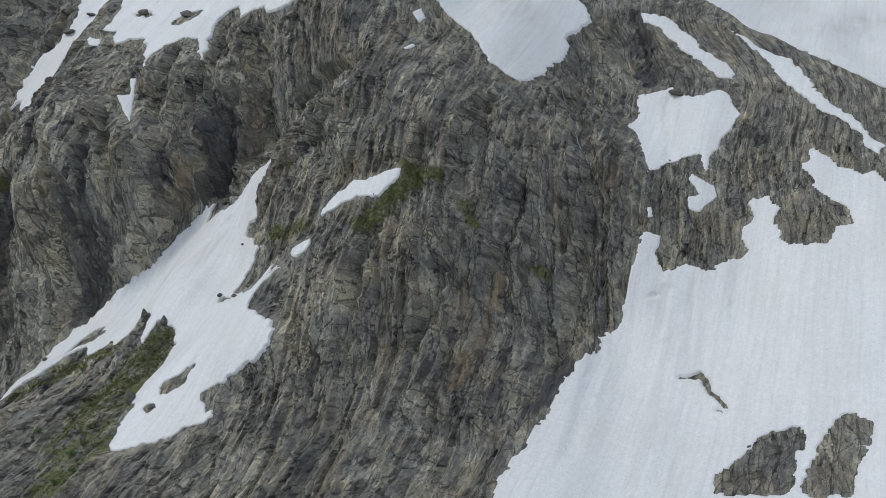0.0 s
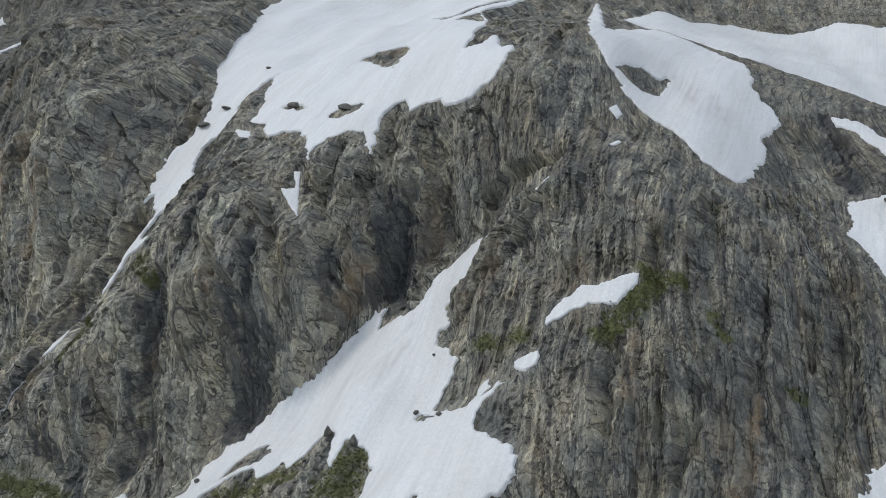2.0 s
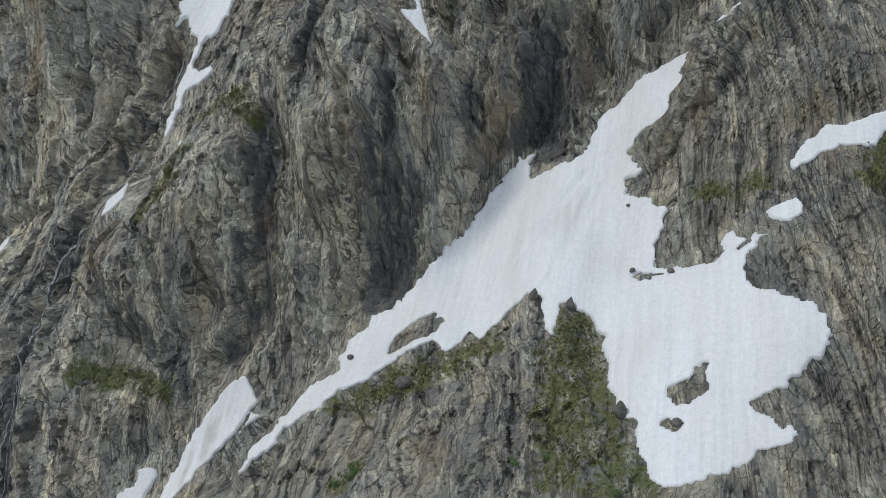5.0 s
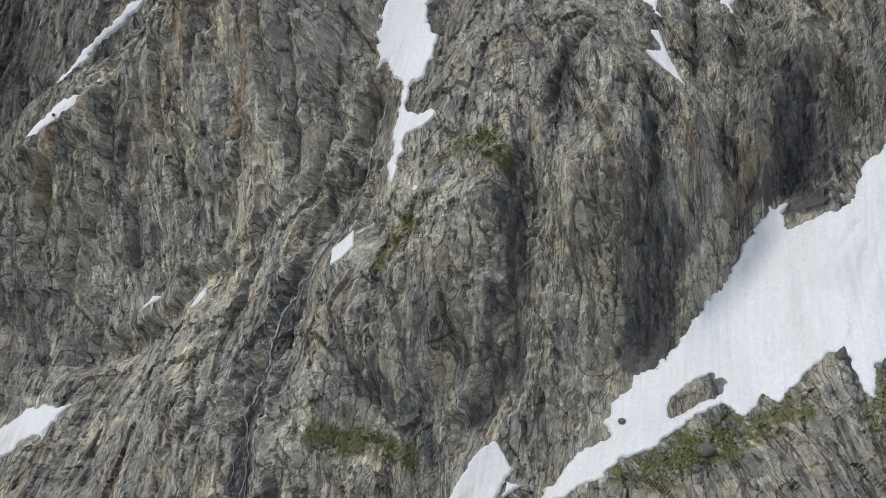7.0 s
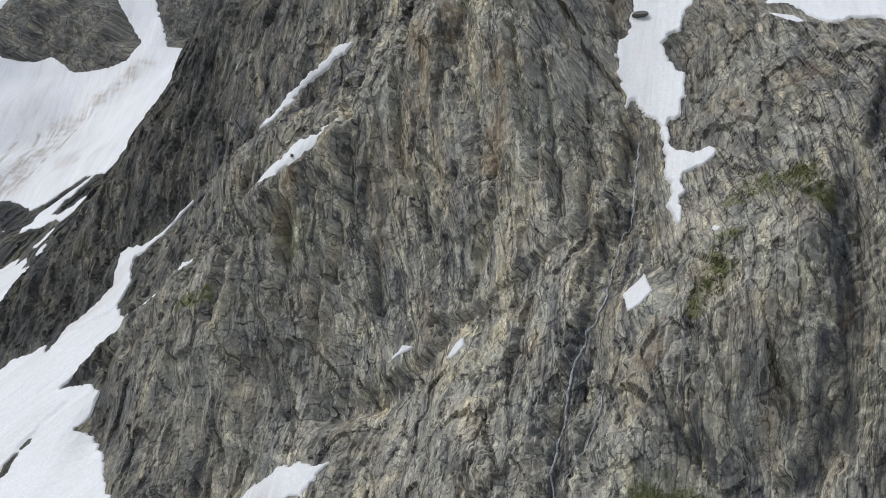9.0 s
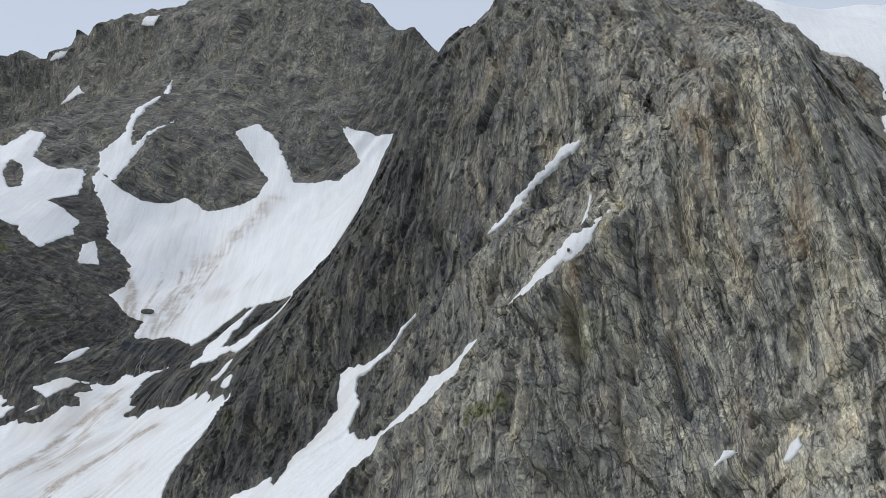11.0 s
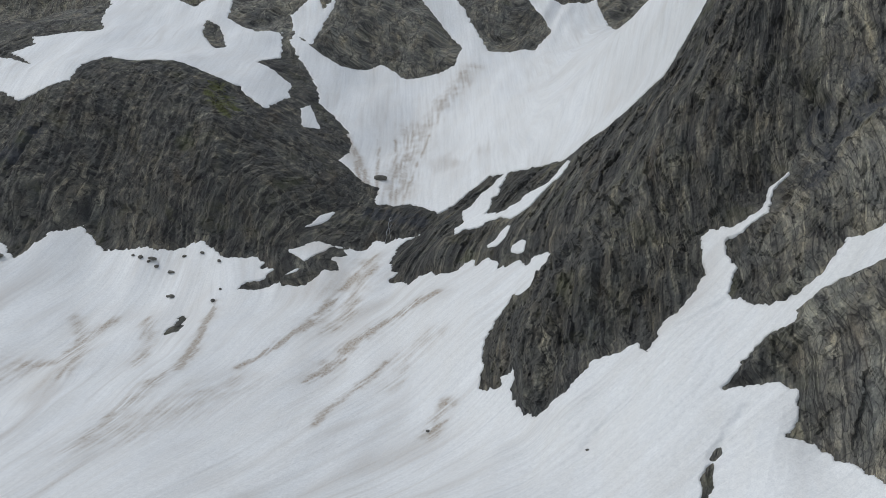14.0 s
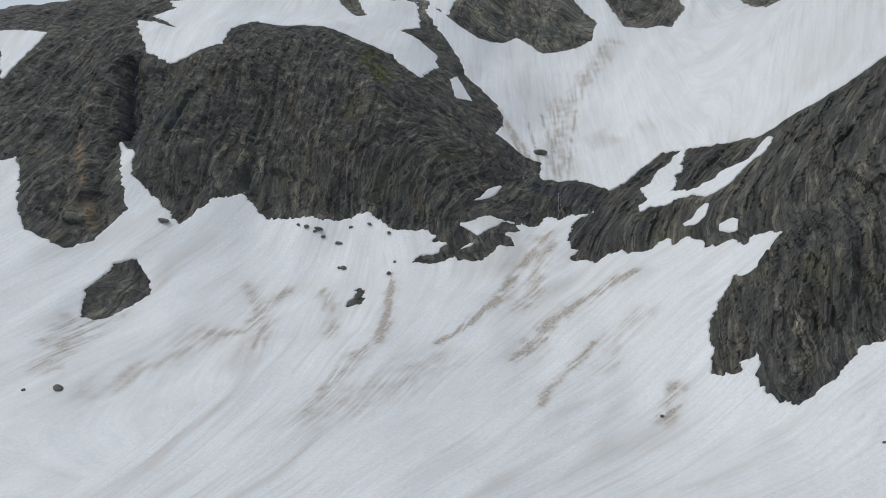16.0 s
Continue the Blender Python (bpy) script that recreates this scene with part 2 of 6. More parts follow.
def strata(x, s):
    """Places measured across and along the rock's ribs, which lean differently from crag to crag."""
    kinds = (
        (smooth(-415, -520, x) * smooth(-660, -600, x) * smooth(40, 120, s), 20, -520, 100), (0.8 * blob(x, s, -685, 112, 30, 34), 48, -685, 112),
        (blob(x, s, -318, 20, 14, 70), 5, -318, 20), (0.8 * blob(x, s, -372, -40, 40, 40), 12, -372, -40), (blob(x, s, -45, 155, 50, 34), -28, -45, 155),
    )
    co, si = math.cos(radians(-8)), math.sin(radians(-8))
    c, a = x * co - s * si, x * si + s * co
    for share, turn, cx, cs in kinds:
        c0, a0 = cx * co - cs * si, cx * si + cs * co
        ct, st = math.cos(radians(turn)), math.sin(radians(turn))
        c = c + share * (c0 + (x - cx) * ct - (s - cs) * st - c)
        a = a + share * (a0 + (x - cx) * st + (s - cs) * ct - a)
    return c + 2.5 * grain(x / 45, s / 60, 5) + 0.5 * grain(x / 7, s / 9, 6), a + 2.0 * grain(x / 14, s / 14, 7)


def relief(x, s, step=0.6):
    """The rock's own relief over the loft: buttresses and slabs split by joints into faceted blocks, down to rubble."""
    c, a = strata(x, s)
    broken = 1 - 0.6 * smooth(-165, -120, x) - 0.35 * smooth(-420, -460, x) - 0.35 * smooth(-625, -670, x)
    fine = 1.0 if step < 0.9 else 0.3 if step > 1.2 else 0.7
    u, v = 0.82 * x + 0.57 * s, 0.82 * s - 0.57 * x
    shift, jag = 0.25 * grain(x / 9, s / 9, 16), 0.35 * grain(x / 2.3, s / 2.3, 32)
    out = (0.3 + 0.7 * broken) * 1.2 * (0.42 - np.sqrt(np.abs(grain(c / 13, a / 60, 12)) + 0.003))
    out += broken * (4.2 * blocks(c / 25 + 0.2 * grain(c / 12, a / 20, 14), a / 55, 15) + 1.9 * blocks(c / 11 + shift, a / 28, 20))
    plain = 1 - 0.45 * smooth(-170, -140, x) - 0.4 * smooth(-620, -660, x)
    out += plain * (0.4 + 0.6 * broken) * (1.7 * slabs((c + jag) / 7.5 + shift, a / 17, 25) + 1.0 * slabs((c + jag) / 3.3, a / 12, 26))
    out += plain * fine * (0.4 + 0.6 * broken) * (0.5 * slabs((c + jag) / 1.6, a / 6, 30) + 0.18 * slabs(u / 1.3, v / 1.6, 31))
    out += 0.9 * broken * (0.42 - np.sqrt(np.abs(grain(c / 5.5, a / 48, 17)) + 0.003))
    layered = smooth(-430, -480, x) * smooth(230, 180, s)
    out += layered * (0.45 * (0.42 - np.sqrt(np.abs(grain(c / 3.0, a / 26, 18)) + 0.003)) + 0.7 * slabs(c / 2.6, a / 14, 19))
    ribbed = smooth(-170, -140, x) * smooth(150, 110, s)
    out += ribbed * (1.2 * slabs(c / 2.6, a / 34, 23) + 0.6 * slabs(c / 1.1, a / 22, 29) + 0.8 * (0.42 - np.sqrt(np.abs(grain(c / 3.4, a / 60, 24)) + 0.003)))
    out += smooth(210, 300, s) * (7 * blocks(x / 44 + 0.3 * grain(x / 30, s / 30, 51), s / 60, 52) + 3.5 * blocks(x / 17 + 0.2 * grain(x / 9, s / 9, 53), s / 24, 54))
    return out


def along(x, s, strokes, power=1.0):
    """How strongly the strokes mark each place: their amount in the middle, nothing past the half-width, with ragged edges."""
    out = np.zeros(x.shape)
    for width, amount, line in strokes:
        a, b, c, d = bounds(line, 2.6 * width)
        near = (x > a) & (x < b) & (s > c) & (s < d)
        if not near.any():
            continue
        px, ps, best = x[near], s[near], None
        px = px + 0.5 * width * grain(px / (1.6 * width), ps / (1.6 * width), 61) + 0.25 * width * grain(px / 1.9, ps / 1.9, 62)
        for (ax, ay), (bx, by) in zip(line, line[1:]):
            ex, ey = bx - ax, by - ay
            f = np.clip(((px - ax) * ex + (ps - ay) * ey) / (ex * ex + ey * ey + 1e-9), 0, 1)
            d = np.hypot(px - ax - f * ex, ps - ay - f * ey)
            best = d if best is None else np.minimum(best, d)
        out[near] = np.maximum(out[near], amount * np.clip(1.3 - best / width, 0, 1) ** power)
    return out


def bounds(ring, more):
    return (min(p[0] for p in ring) - more, max(p[0] for p in ring) + more, min(p[1] for p in ring) - more, max(p[1] for p in ring) + more)


# ---- clefts and ribs, turf, ochre stains, and wet streaks with painted gully shade: half-width, amount and line on the sheet ----
CLEFTS = [
    (5, 8, [(-195, 108), (-187.1, 83.7), (-182.8, 61.7)]),
    (8, 6, [(-234.7, 22.2), (-230.8, 12.1), (-228.3, 3.5)]),
    (4, 5, [(-266.4, 27.2), (-260.9, 7.6), (-261.4, -8.3)]),
    (7, 6, [(-194.9, 74.5), (-194, 52.6)]),
    (4, 4, [(-215.7, 80.6), (-218.2, 49)]),
    (4, 4, [(-83.7, 110.4), (-66.1, 68.5), (-66.4, 37.8), (-65.6, 12.4)]),
    (6, 5, [(-80.3, 158), (-65, 140.1)]),
    (5, 6, [(-313.2, 71.5), (-313.8, 51.6), (-316.8, 30.6), (-319.3, 14.5)]),
    (5, 6, [(-316.8, 27.6), (-318.3, 13.7), (-320.3, -5.8), (-322.4, -20.2), (-322.6, -32.6)]),
    (4, 3, [(-321.7, -35.5), (-318.3, -53.5), (-318, -71.1)]),
    (6, 5, [(-315.9, -1), (-314.4, -15.6), (-318.5, -26.9)]),
    (5, 6, [(-263.9, 25.4), (-261.5, -0.1), (-267.1, -15.3), (-270, -22.6)]),
    (9, 7, [(-237.5, 22.7), (-234.9, 9.2), (-233.4, 0.3)]),
    (5, 4, [(-341.3, 19.9), (-356, 9), (-369.1, -4.8), (-382.8, -12.1)]),
    (4, 3, [(-323.9, 34.7), (-334.1, 24.5), (-347.7, 15.2)]),
    (7, 3.5, [(-406.2, 103.3), (-423.3, 90.4), (-443.6, 80.7), (-456.5, 72.2)]),
    (1.6, 2, [(-522.7, 57.4), (-542.5, 51), (-549.1, 30.1)]),
    (2, 2, [(-460.1, 88.3), (-466.5, 76.7)]),
    (1.6, 2, [(-502.2, 63.3), (-506.8, 37.6), (-509.1, 20.2)]),
    (2, 2, [(-406.3, 46.7), (-425.1, 31.2), (-439.7, 30)]),
    (6, 8, [(-859, 129.6), (-841, 96.5), (-834.3, 78.9)]),
    (2, 3, [(-718.8, 139.5), (-710.6, 96.6), (-712.4, 85.8)]),
    (1.5, 2, [(-547.5, 44.9), (-549, 10.1)]),
    (2, 2.5, [(-812.8, 114.1), (-813.9, 90.7)]),
    (1.5, 2, [(-742.4, 85.4), (-765.1, 88.2)]),
    (5, 6, [(-264, 29.4), (-262.2, 3.2), (-262.5, -9.1)]),
    (5, 4, [(-201.7, 61.8), (-196.8, 51.7)]),
    (4, 3, [(-205.9, -39), (-207.4, -53.2)]),
    (4, 4, [(-202.6, 79), (-193.9, 60.1)]),
    (4, 3, [(-149, 60.7), (-133.7, 42.9)]),
    (4, 3, [(-103, 76.5), (-100.5, 58.6)]),
    (5, 6, [(-191.8, 103.6), (-186, 67.7)]),
    (4, 4, [(-307.6, 82.6), (-304.8, 21.5), (-315.4, -16.5)]),
    (4, 4, [(-365.4, 93.6), (-366, 77)]),
    (4, 3, [(-463.2, 161.6), (-464.3, 134.3)]),
    (3.5, 5, [(-213.7, 97.4), (-212.1, 76.8), (-214.3, 61), (-215.7, 52.6)]),
    (3.5, 5, [(-187.8, 100.4), (-186.5, 88.8), (-187.5, 66.9), (-184.6, 51.7)]),
    (3.5, 5, [(-266.4, 34.1), (-266.4, 25.1), (-262.7, 15.1), (-262.3, 1.6)]),
    (3.5, 5, [(-316.5, 79.2), (-314.2, 71.5), (-312.8, 53.7), (-316.8, 35.5), (-317.6, 21.2), (-318.9, 2), (-320.2, -4.9)]),
    (2.2, 3.5, [(-239.4, 65.1), (-232.5, 55.1), (-226.2, 43.9)]),
    (2.2, 3.5, [(-246.8, 42.9), (-243.8, 36), (-234.6, 32.9), (-231.3, 28.8)]),
    (2.2, 3.5, [(-200.4, 81.6), (-202.3, 68.2), (-208.4, 53.9), (-215.5, 32.7)]),
    (2.2, 3.5, [(-253.5, 79.1), (-258, 55.1), (-260.6, 45.6)]),
    (2.2, 3.5, [(-299.1, 27.1), (-300.6, 20.2), (-304.7, 18.3)]),
    (2.2, 3.5, [(-329.9, 72.6), (-322.5, 57)]),
    (2.2, 3.5, [(-327.3, 31.7), (-336, 27.3), (-344.4, 19.4), (-359.1, 14.1)]),
    (2.2, 3.5, [(-228, 99.8), (-227.2, 79.2), (-223.6, 67.6)]),
    (2.2, 3.5, [(-192.4, 97.1), (-194.6, 76.2), (-200.5, 57.3)]),
    (2.2, 3.5, [(-210.7, 49.2), (-216.7, 29.9), (-217.3, 14.3)]),
    (2.2, 3.5, [(-213.7, 93.3), (-213.4, 81.1), (-216.1, 61.8), (-217.5, 48.3)]),
    (2.2, 3.5, [(-199.5, 80.8), (-202.1, 69), (-194, 59.2)]),
    (2.2, 3.5, [(-235.2, 47), (-233.6, 34.6), (-231.6, 25.7)]),
    (2.2, 3.5, [(-170, 86.3), (-165.3, 93.1), (-147.5, 96)]),
    (2.2, 3.5, [(-101.9, 88.9), (-99.2, 71.8), (-98.5, 61.4)]),
    (2.2, 3.5, [(-112.7, 64), (-111.9, 54.5)]),
    (2.2, 3.5, [(-76.4, 174.4), (-63.9, 144.7)]),
    (2.2, 3.5, [(-343.3, 84.7), (-338.8, 48.4)]),
    (2.2, 3.5, [(-332.4, 171), (-323.1, 119.3)]),
    (2.2, 3.5, [(-117, 27.8), (-114.3, 4.6)]),
    (2.2, 3.5, [(-85.5, 61.1), (-85.6, 32.8)]),
    (2.2, 3.5, [(-72.4, 78.6), (-73.4, 49.7)]),
    (2.2, 3.5, [(-96.9, 24.3), (-98.6, 0.6)]),
    (1.8, 3, [(-382, 73.4), (-379.6, 58.2), (-374.1, 46.9)]),
    (1.8, 3, [(-369.8, 87.2), (-368.3, 72.4), (-367.7, 63.5)]),
    (1.8, 3, [(-349.9, 84), (-347.3, 72.1), (-343.3, 59.4)]),
    (1.8, 3, [(-341.4, 79.7), (-335.5, 58.7), (-331.2, 40.1)]),
    (1.8, 3, [(-330, 85.4), (-326.3, 62.7), (-323.9, 33.6)]),
    (1.8, 3, [(-361, 49.1), (-364.9, 37.6), (-364.8, 29.7)]),
    (1.8, 3, [(-351.4, 33.3), (-352.8, 22.4)]),
    (1.8, 3, [(-376.4, 52.8), (-370.6, 43.9), (-363.7, 32.4)]),
    (1.8, 3, [(-325.5, 34.3), (-335, 29.1), (-336.2, 20.2), (-344.4, 21.2), (-351.8, 15.6), (-362.1, 14.2)]),
    (1.8, 3, [(-300.1, 28.1), (-301.4, 14.4), (-306.3, 8.3)]),
    (1.8, 3, [(-466.7, 97.8), (-458.1, 88.5), (-456, 62.2)]),
    (1.8, 3, [(-388, 164.2), (-380.3, 129.6)]),
    (1.8, 3, [(-400.2, 157.6), (-389.5, 115.1), (-379.8, 77.9)]),
    (1.8, 3, [(-403.1, 99.6), (-395.3, 62.4), (-397.1, 57.7)]),
    (1.8, 3, [(-406.9, 33.6), (-404.1, 22.6)]),
    (1.8, 3, [(-391.7, 38.3), (-391.2, 20.1)]),
    (1.8, 3, [(-382.4, 32.1), (-377.8, 16.3)]),
    (1.8, 3, [(-452.4, 169.4), (-442.5, 144), (-448.2, 127.4)]),
    (1.8, 3, [(-335.3, 15.7), (-338.3, -5.9)]),
    (3, 5, [(-366.4, 98.4), (-362.6, 82.9)]),
    (1.3, 2, [(-505, 83.8), (-513.5, 72), (-519.1, 69.3)]),
    (1.3, 2, [(-512.8, 35.7), (-509.1, 13.2)]),
    (1.3, 2, [(-537.6, 34.3), (-543.5, 9.1), (-543.7, -1.8)]),
    (1.3, 2, [(-529.2, 34.4), (-532.2, 1.3)]),
    (1.3, 2, [(-525.1, 68.2), (-520.6, 28.3), (-524.1, 13.2)]),
    (1.3, 2, [(-478.9, 91.8), (-478.3, 79.9)]),
    (1.3, 2, [(-506.9, 34.8), (-500.9, 12.9)]),
    (1.3, 2, [(-499, 82.5), (-500.2, 63.3), (-501.9, 22.8)]),
    (1.3, 2, [(-471.6, 101.6), (-476.4, 80.2)]),
    (1.3, 2, [(-493.4, 108.9), (-502.3, 89.8)]),
    (1.3, 2, [(-519.8, 104.5), (-539.7, 86.1)]),
    (1.6, 2.4, [(-466.5, 59.5), (-475, 40.9)]),
    (1.6, 2.4, [(-407.6, 130.7), (-405.9, 106.8), (-411.6, 88.1)]),
    (1.6, 2.4, [(-379.8, 76), (-379.4, 62), (-378.5, 53)]),
    (1.6, 2.4, [(-393.3, 55.4), (-389.7, 39.5)]),
    (1.6, 2.4, [(-433.4, 67.2), (-434.7, 55.1)]),
    (1.6, 2.4, [(-531.5, 198), (-515, 101.7), (-536.3, 94.1)]),
    (1.6, 2.4, [(-473.6, 105.5), (-485.7, 79.6)]),
    (1.6, 2.4, [(-406.1, 27.7), (-403.6, 6.8)]),
    (1.6, 2.4, [(-395.3, 24.2), (-392.9, 2.1)]),
    (1.6, 2.4, [(-418.9, 19.3), (-419, -0.3)]),
    (1.6, 2.4, [(-436.8, -1.7), (-438, -21.1)]),
    (0.9, 1, [(-782.2, 124.3), (-777.8, 90.8), (-770.7, 68.7)]),
    (0.9, 1, [(-754.5, 122.1), (-746.6, 90.7), (-745.4, 71.4)]),
    (0.9, 1, [(-803.3, 112.4), (-795.4, 81.9), (-788.3, 54.6)]),
    (0.9, 1, [(-739.3, 134.5), (-731.8, 112.4)]),
    (0.9, 1, [(-782.6, 158.3), (-777, 117.2)]),
    (0.9, 1, [(-753.8, 148.2), (-742.3, 113.4)]),
    (2.2, 3, [(-715.5, 117.8), (-712.1, 104.8), (-714.3, 87.8)]),
    (0.9, 1, [(-709.6, 81.2), (-704.5, 99.4), (-690, 116.5), (-675.4, 129.4), (-658.5, 142.1)]),
    (0.9, 1, [(-706.9, 75.6), (-698.9, 95.9), (-684.2, 114.2), (-665, 130.1)]),
    (0.9, 1, [(-709.2, 114.3), (-699, 138.7), (-684.1, 149.6), (-669.1, 146.2)]),
    (0.9, 1, [(-688.8, 84.1), (-682.8, 95.4), (-670.2, 116.5), (-655.4, 132)]),
    (0.9, 1, [(-708.2, 101), (-699.2, 114.3), (-689.2, 139.2), (-672.4, 142.1)]),
]
RIBS = [
    (7, 5, [(-199.3, 90.3), (-203, 74.6), (-207.5, 58.8)]),
    (6, 5, [(-200.3, 106.5), (-190.1, 78.8), (-187.1, 58.3)]),
    (9, 4, [(-251.2, 27.2), (-243.1, 14.5), (-241.6, -4)]),
    (8, 4, [(-278.3, 18.8), (-283.6, 2.1), (-288.2, -11.5)]),
    (6, 4, [(-348.6, -3), (-343.9, -32.3), (-349.6, -56.6)]),
    (8, 5, [(-468.2, 15.8), (-454.6, 12.6), (-440.6, 15.6)]),
    (7, 4, [(-543, 52.8), (-539.8, -1.2)]),
    (5, 3, [(-191.5, -0.5), (-194, -17.6)]),
    (6, 3, [(-866.9, 108.1), (-824.3, 29.5)]),
    (8, 4, [(-398.6, 181.4), (-376.4, 83.6), (-359.8, 46.2)]),
    (7, 3, [(-358, 149), (-347, 83), (-339.3, 51.2)]),
    (6, 7, [(-157.1, 72.8), (-158.3, 62.4), (-163.2, 52.3), (-168.1, 45.4)]),
    (6, 4, [(-399, 57.4), (-406.5, 43.1), (-416.7, 33.4), (-435, 29.2)]),
    (5, 4, [(-453.9, 17.8), (-461.5, 13.8), (-474, 0.1)]),
    (10, 8, [(-347, 150), (-351, 200), (-356, 260)]),
]
TURF = [
    (3.2, 1.5, [(-112.1, 50.9), (-112.5, 45.2), (-115, 39.4), (-118.2, 34.6), (-120.5, 29.1)]),
    (2.6, 1.5, [(-112, 50), (-108.6, 50), (-104.4, 49.8)]),
    (2.5, 0.8, [(-155.1, 29.5), (-150.1, 28)]),
    (2.5, 0.7, [(-95.6, 44.5), (-93.6, 41)]),
    (6, 1, [(-181, -7), (-182.1, -25.9), (-179.5, -46.1)]),
    (4, 1, [(-233.9, -32.6), (-220.2, -26.9), (-210.7, -21), (-199, -13)]),
    (3.5, 1, [(-303.9, -33.4), (-294.2, -30.2), (-284, -31)]),
    (5, 1, [(-224.9, -31.2), (-214.6, -22.2)]),
    (3, 1, [(-224.3, -54.5), (-220.5, -50.9)]),
    (3, 1, [(-275.1, 39.6), (-270.3, 34.1)]),
    (6, 0.9, [(-179.4, -9.6), (-169, -44.5), (-165.3, -62.2)]),
    (2.5, 0.8, [(-76.2, 38.5), (-75.3, 38.6)]),
    (3, 0.6, [(-141.7, 30.9), (-149.5, 27.5)]),
    (4, 0.6, [(-290.6, 24), (-295, 8.9)]),
    (4, 0.6, [(-274.2, 37.7), (-288.2, 39.6)]),
    (3, 0.7, [(-430.6, 3.6), (-421.7, 5.4)]),
    (3, 0.8, [(-746.9, 162.8), (-728.5, 148.7)]),
    (5, 0.5, [(-749.8, 174.2), (-729.8, 155.6)]),
]
OCHRE = [
    (3, 1, [(-352.5, 71.4), (-349.4, 60), (-351.3, 50)]),
    (4, 0.8, [(-379.6, 87.6), (-371.5, 72.1), (-374.1, 64.4)]),
    (2.5, 1, [(-208.3, 59.4), (-211.6, 47.1)]),
    (2, 0.8, [(-245.8, 36.2), (-243.1, 28.4)]),
    (2, 0.8, [(-84.7, 30), (-84, 13.7), (-86.3, -6.7)]),
    (2, 0.7, [(-113.3, 34), (-110.8, 14.8)]),
    (3, 0.7, [(-406.3, 46.7), (-406, 23.5)]),
    (2.5, 0.8, [(-262.8, 17.2), (-263.6, 11)]),
    (2, 0.7, [(-303.9, 5.4), (-306.8, -6.5)]),
    (3, 0.6, [(-210.1, 59.1), (-209.3, 48.1)]),
    (2.5, 0.7, [(-856.5, 77.3), (-814.1, 26.5)]),
    (3, 0.5, [(-439.2, 161.1), (-453.1, 134.3)]),
    (2, 0.7, [(-376, 150), (-367.2, 148.3)]),
    (3, 0.6, [(-378.4, 136.6), (-366.9, 81.4)]),
    (3, 0.6, [(-350.3, 76), (-348.4, 59.7)]),
    (3, 0.6, [(-303.8, -3.8), (-304.9, -8.3)]),
    (7, 1, [(-266, 192.6), (-238, 176.4)]),
]
# Dark strokes: wet rock, and shade painted into the gullies.
WET_AND_SHADE = [
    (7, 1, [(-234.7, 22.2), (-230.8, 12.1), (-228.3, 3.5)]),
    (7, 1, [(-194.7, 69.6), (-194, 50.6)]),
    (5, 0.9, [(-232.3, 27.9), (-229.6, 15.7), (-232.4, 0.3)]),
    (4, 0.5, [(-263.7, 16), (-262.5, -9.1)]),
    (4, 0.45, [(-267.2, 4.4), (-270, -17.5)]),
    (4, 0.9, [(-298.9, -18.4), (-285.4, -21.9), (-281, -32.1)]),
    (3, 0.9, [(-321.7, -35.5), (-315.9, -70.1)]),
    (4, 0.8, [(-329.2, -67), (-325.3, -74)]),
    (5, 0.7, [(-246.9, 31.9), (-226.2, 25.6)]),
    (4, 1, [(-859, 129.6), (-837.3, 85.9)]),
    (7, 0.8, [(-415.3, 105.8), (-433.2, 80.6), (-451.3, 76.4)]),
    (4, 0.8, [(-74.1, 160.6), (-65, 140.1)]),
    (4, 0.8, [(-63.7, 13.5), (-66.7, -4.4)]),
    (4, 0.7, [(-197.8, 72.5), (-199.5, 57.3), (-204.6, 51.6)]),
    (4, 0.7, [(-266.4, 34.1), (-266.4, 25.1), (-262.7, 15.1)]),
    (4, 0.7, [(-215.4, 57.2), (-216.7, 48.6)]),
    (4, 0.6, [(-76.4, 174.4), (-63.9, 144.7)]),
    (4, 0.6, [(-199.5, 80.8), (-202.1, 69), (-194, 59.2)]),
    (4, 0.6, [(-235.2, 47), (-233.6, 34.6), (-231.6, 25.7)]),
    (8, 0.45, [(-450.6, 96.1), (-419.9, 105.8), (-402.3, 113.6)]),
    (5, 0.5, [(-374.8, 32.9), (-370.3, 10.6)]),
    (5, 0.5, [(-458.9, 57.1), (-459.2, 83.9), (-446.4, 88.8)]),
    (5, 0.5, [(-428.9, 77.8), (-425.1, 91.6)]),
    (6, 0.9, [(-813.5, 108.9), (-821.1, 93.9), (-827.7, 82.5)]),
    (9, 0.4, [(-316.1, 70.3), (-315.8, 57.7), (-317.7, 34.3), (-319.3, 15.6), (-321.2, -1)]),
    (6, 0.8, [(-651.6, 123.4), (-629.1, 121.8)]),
]
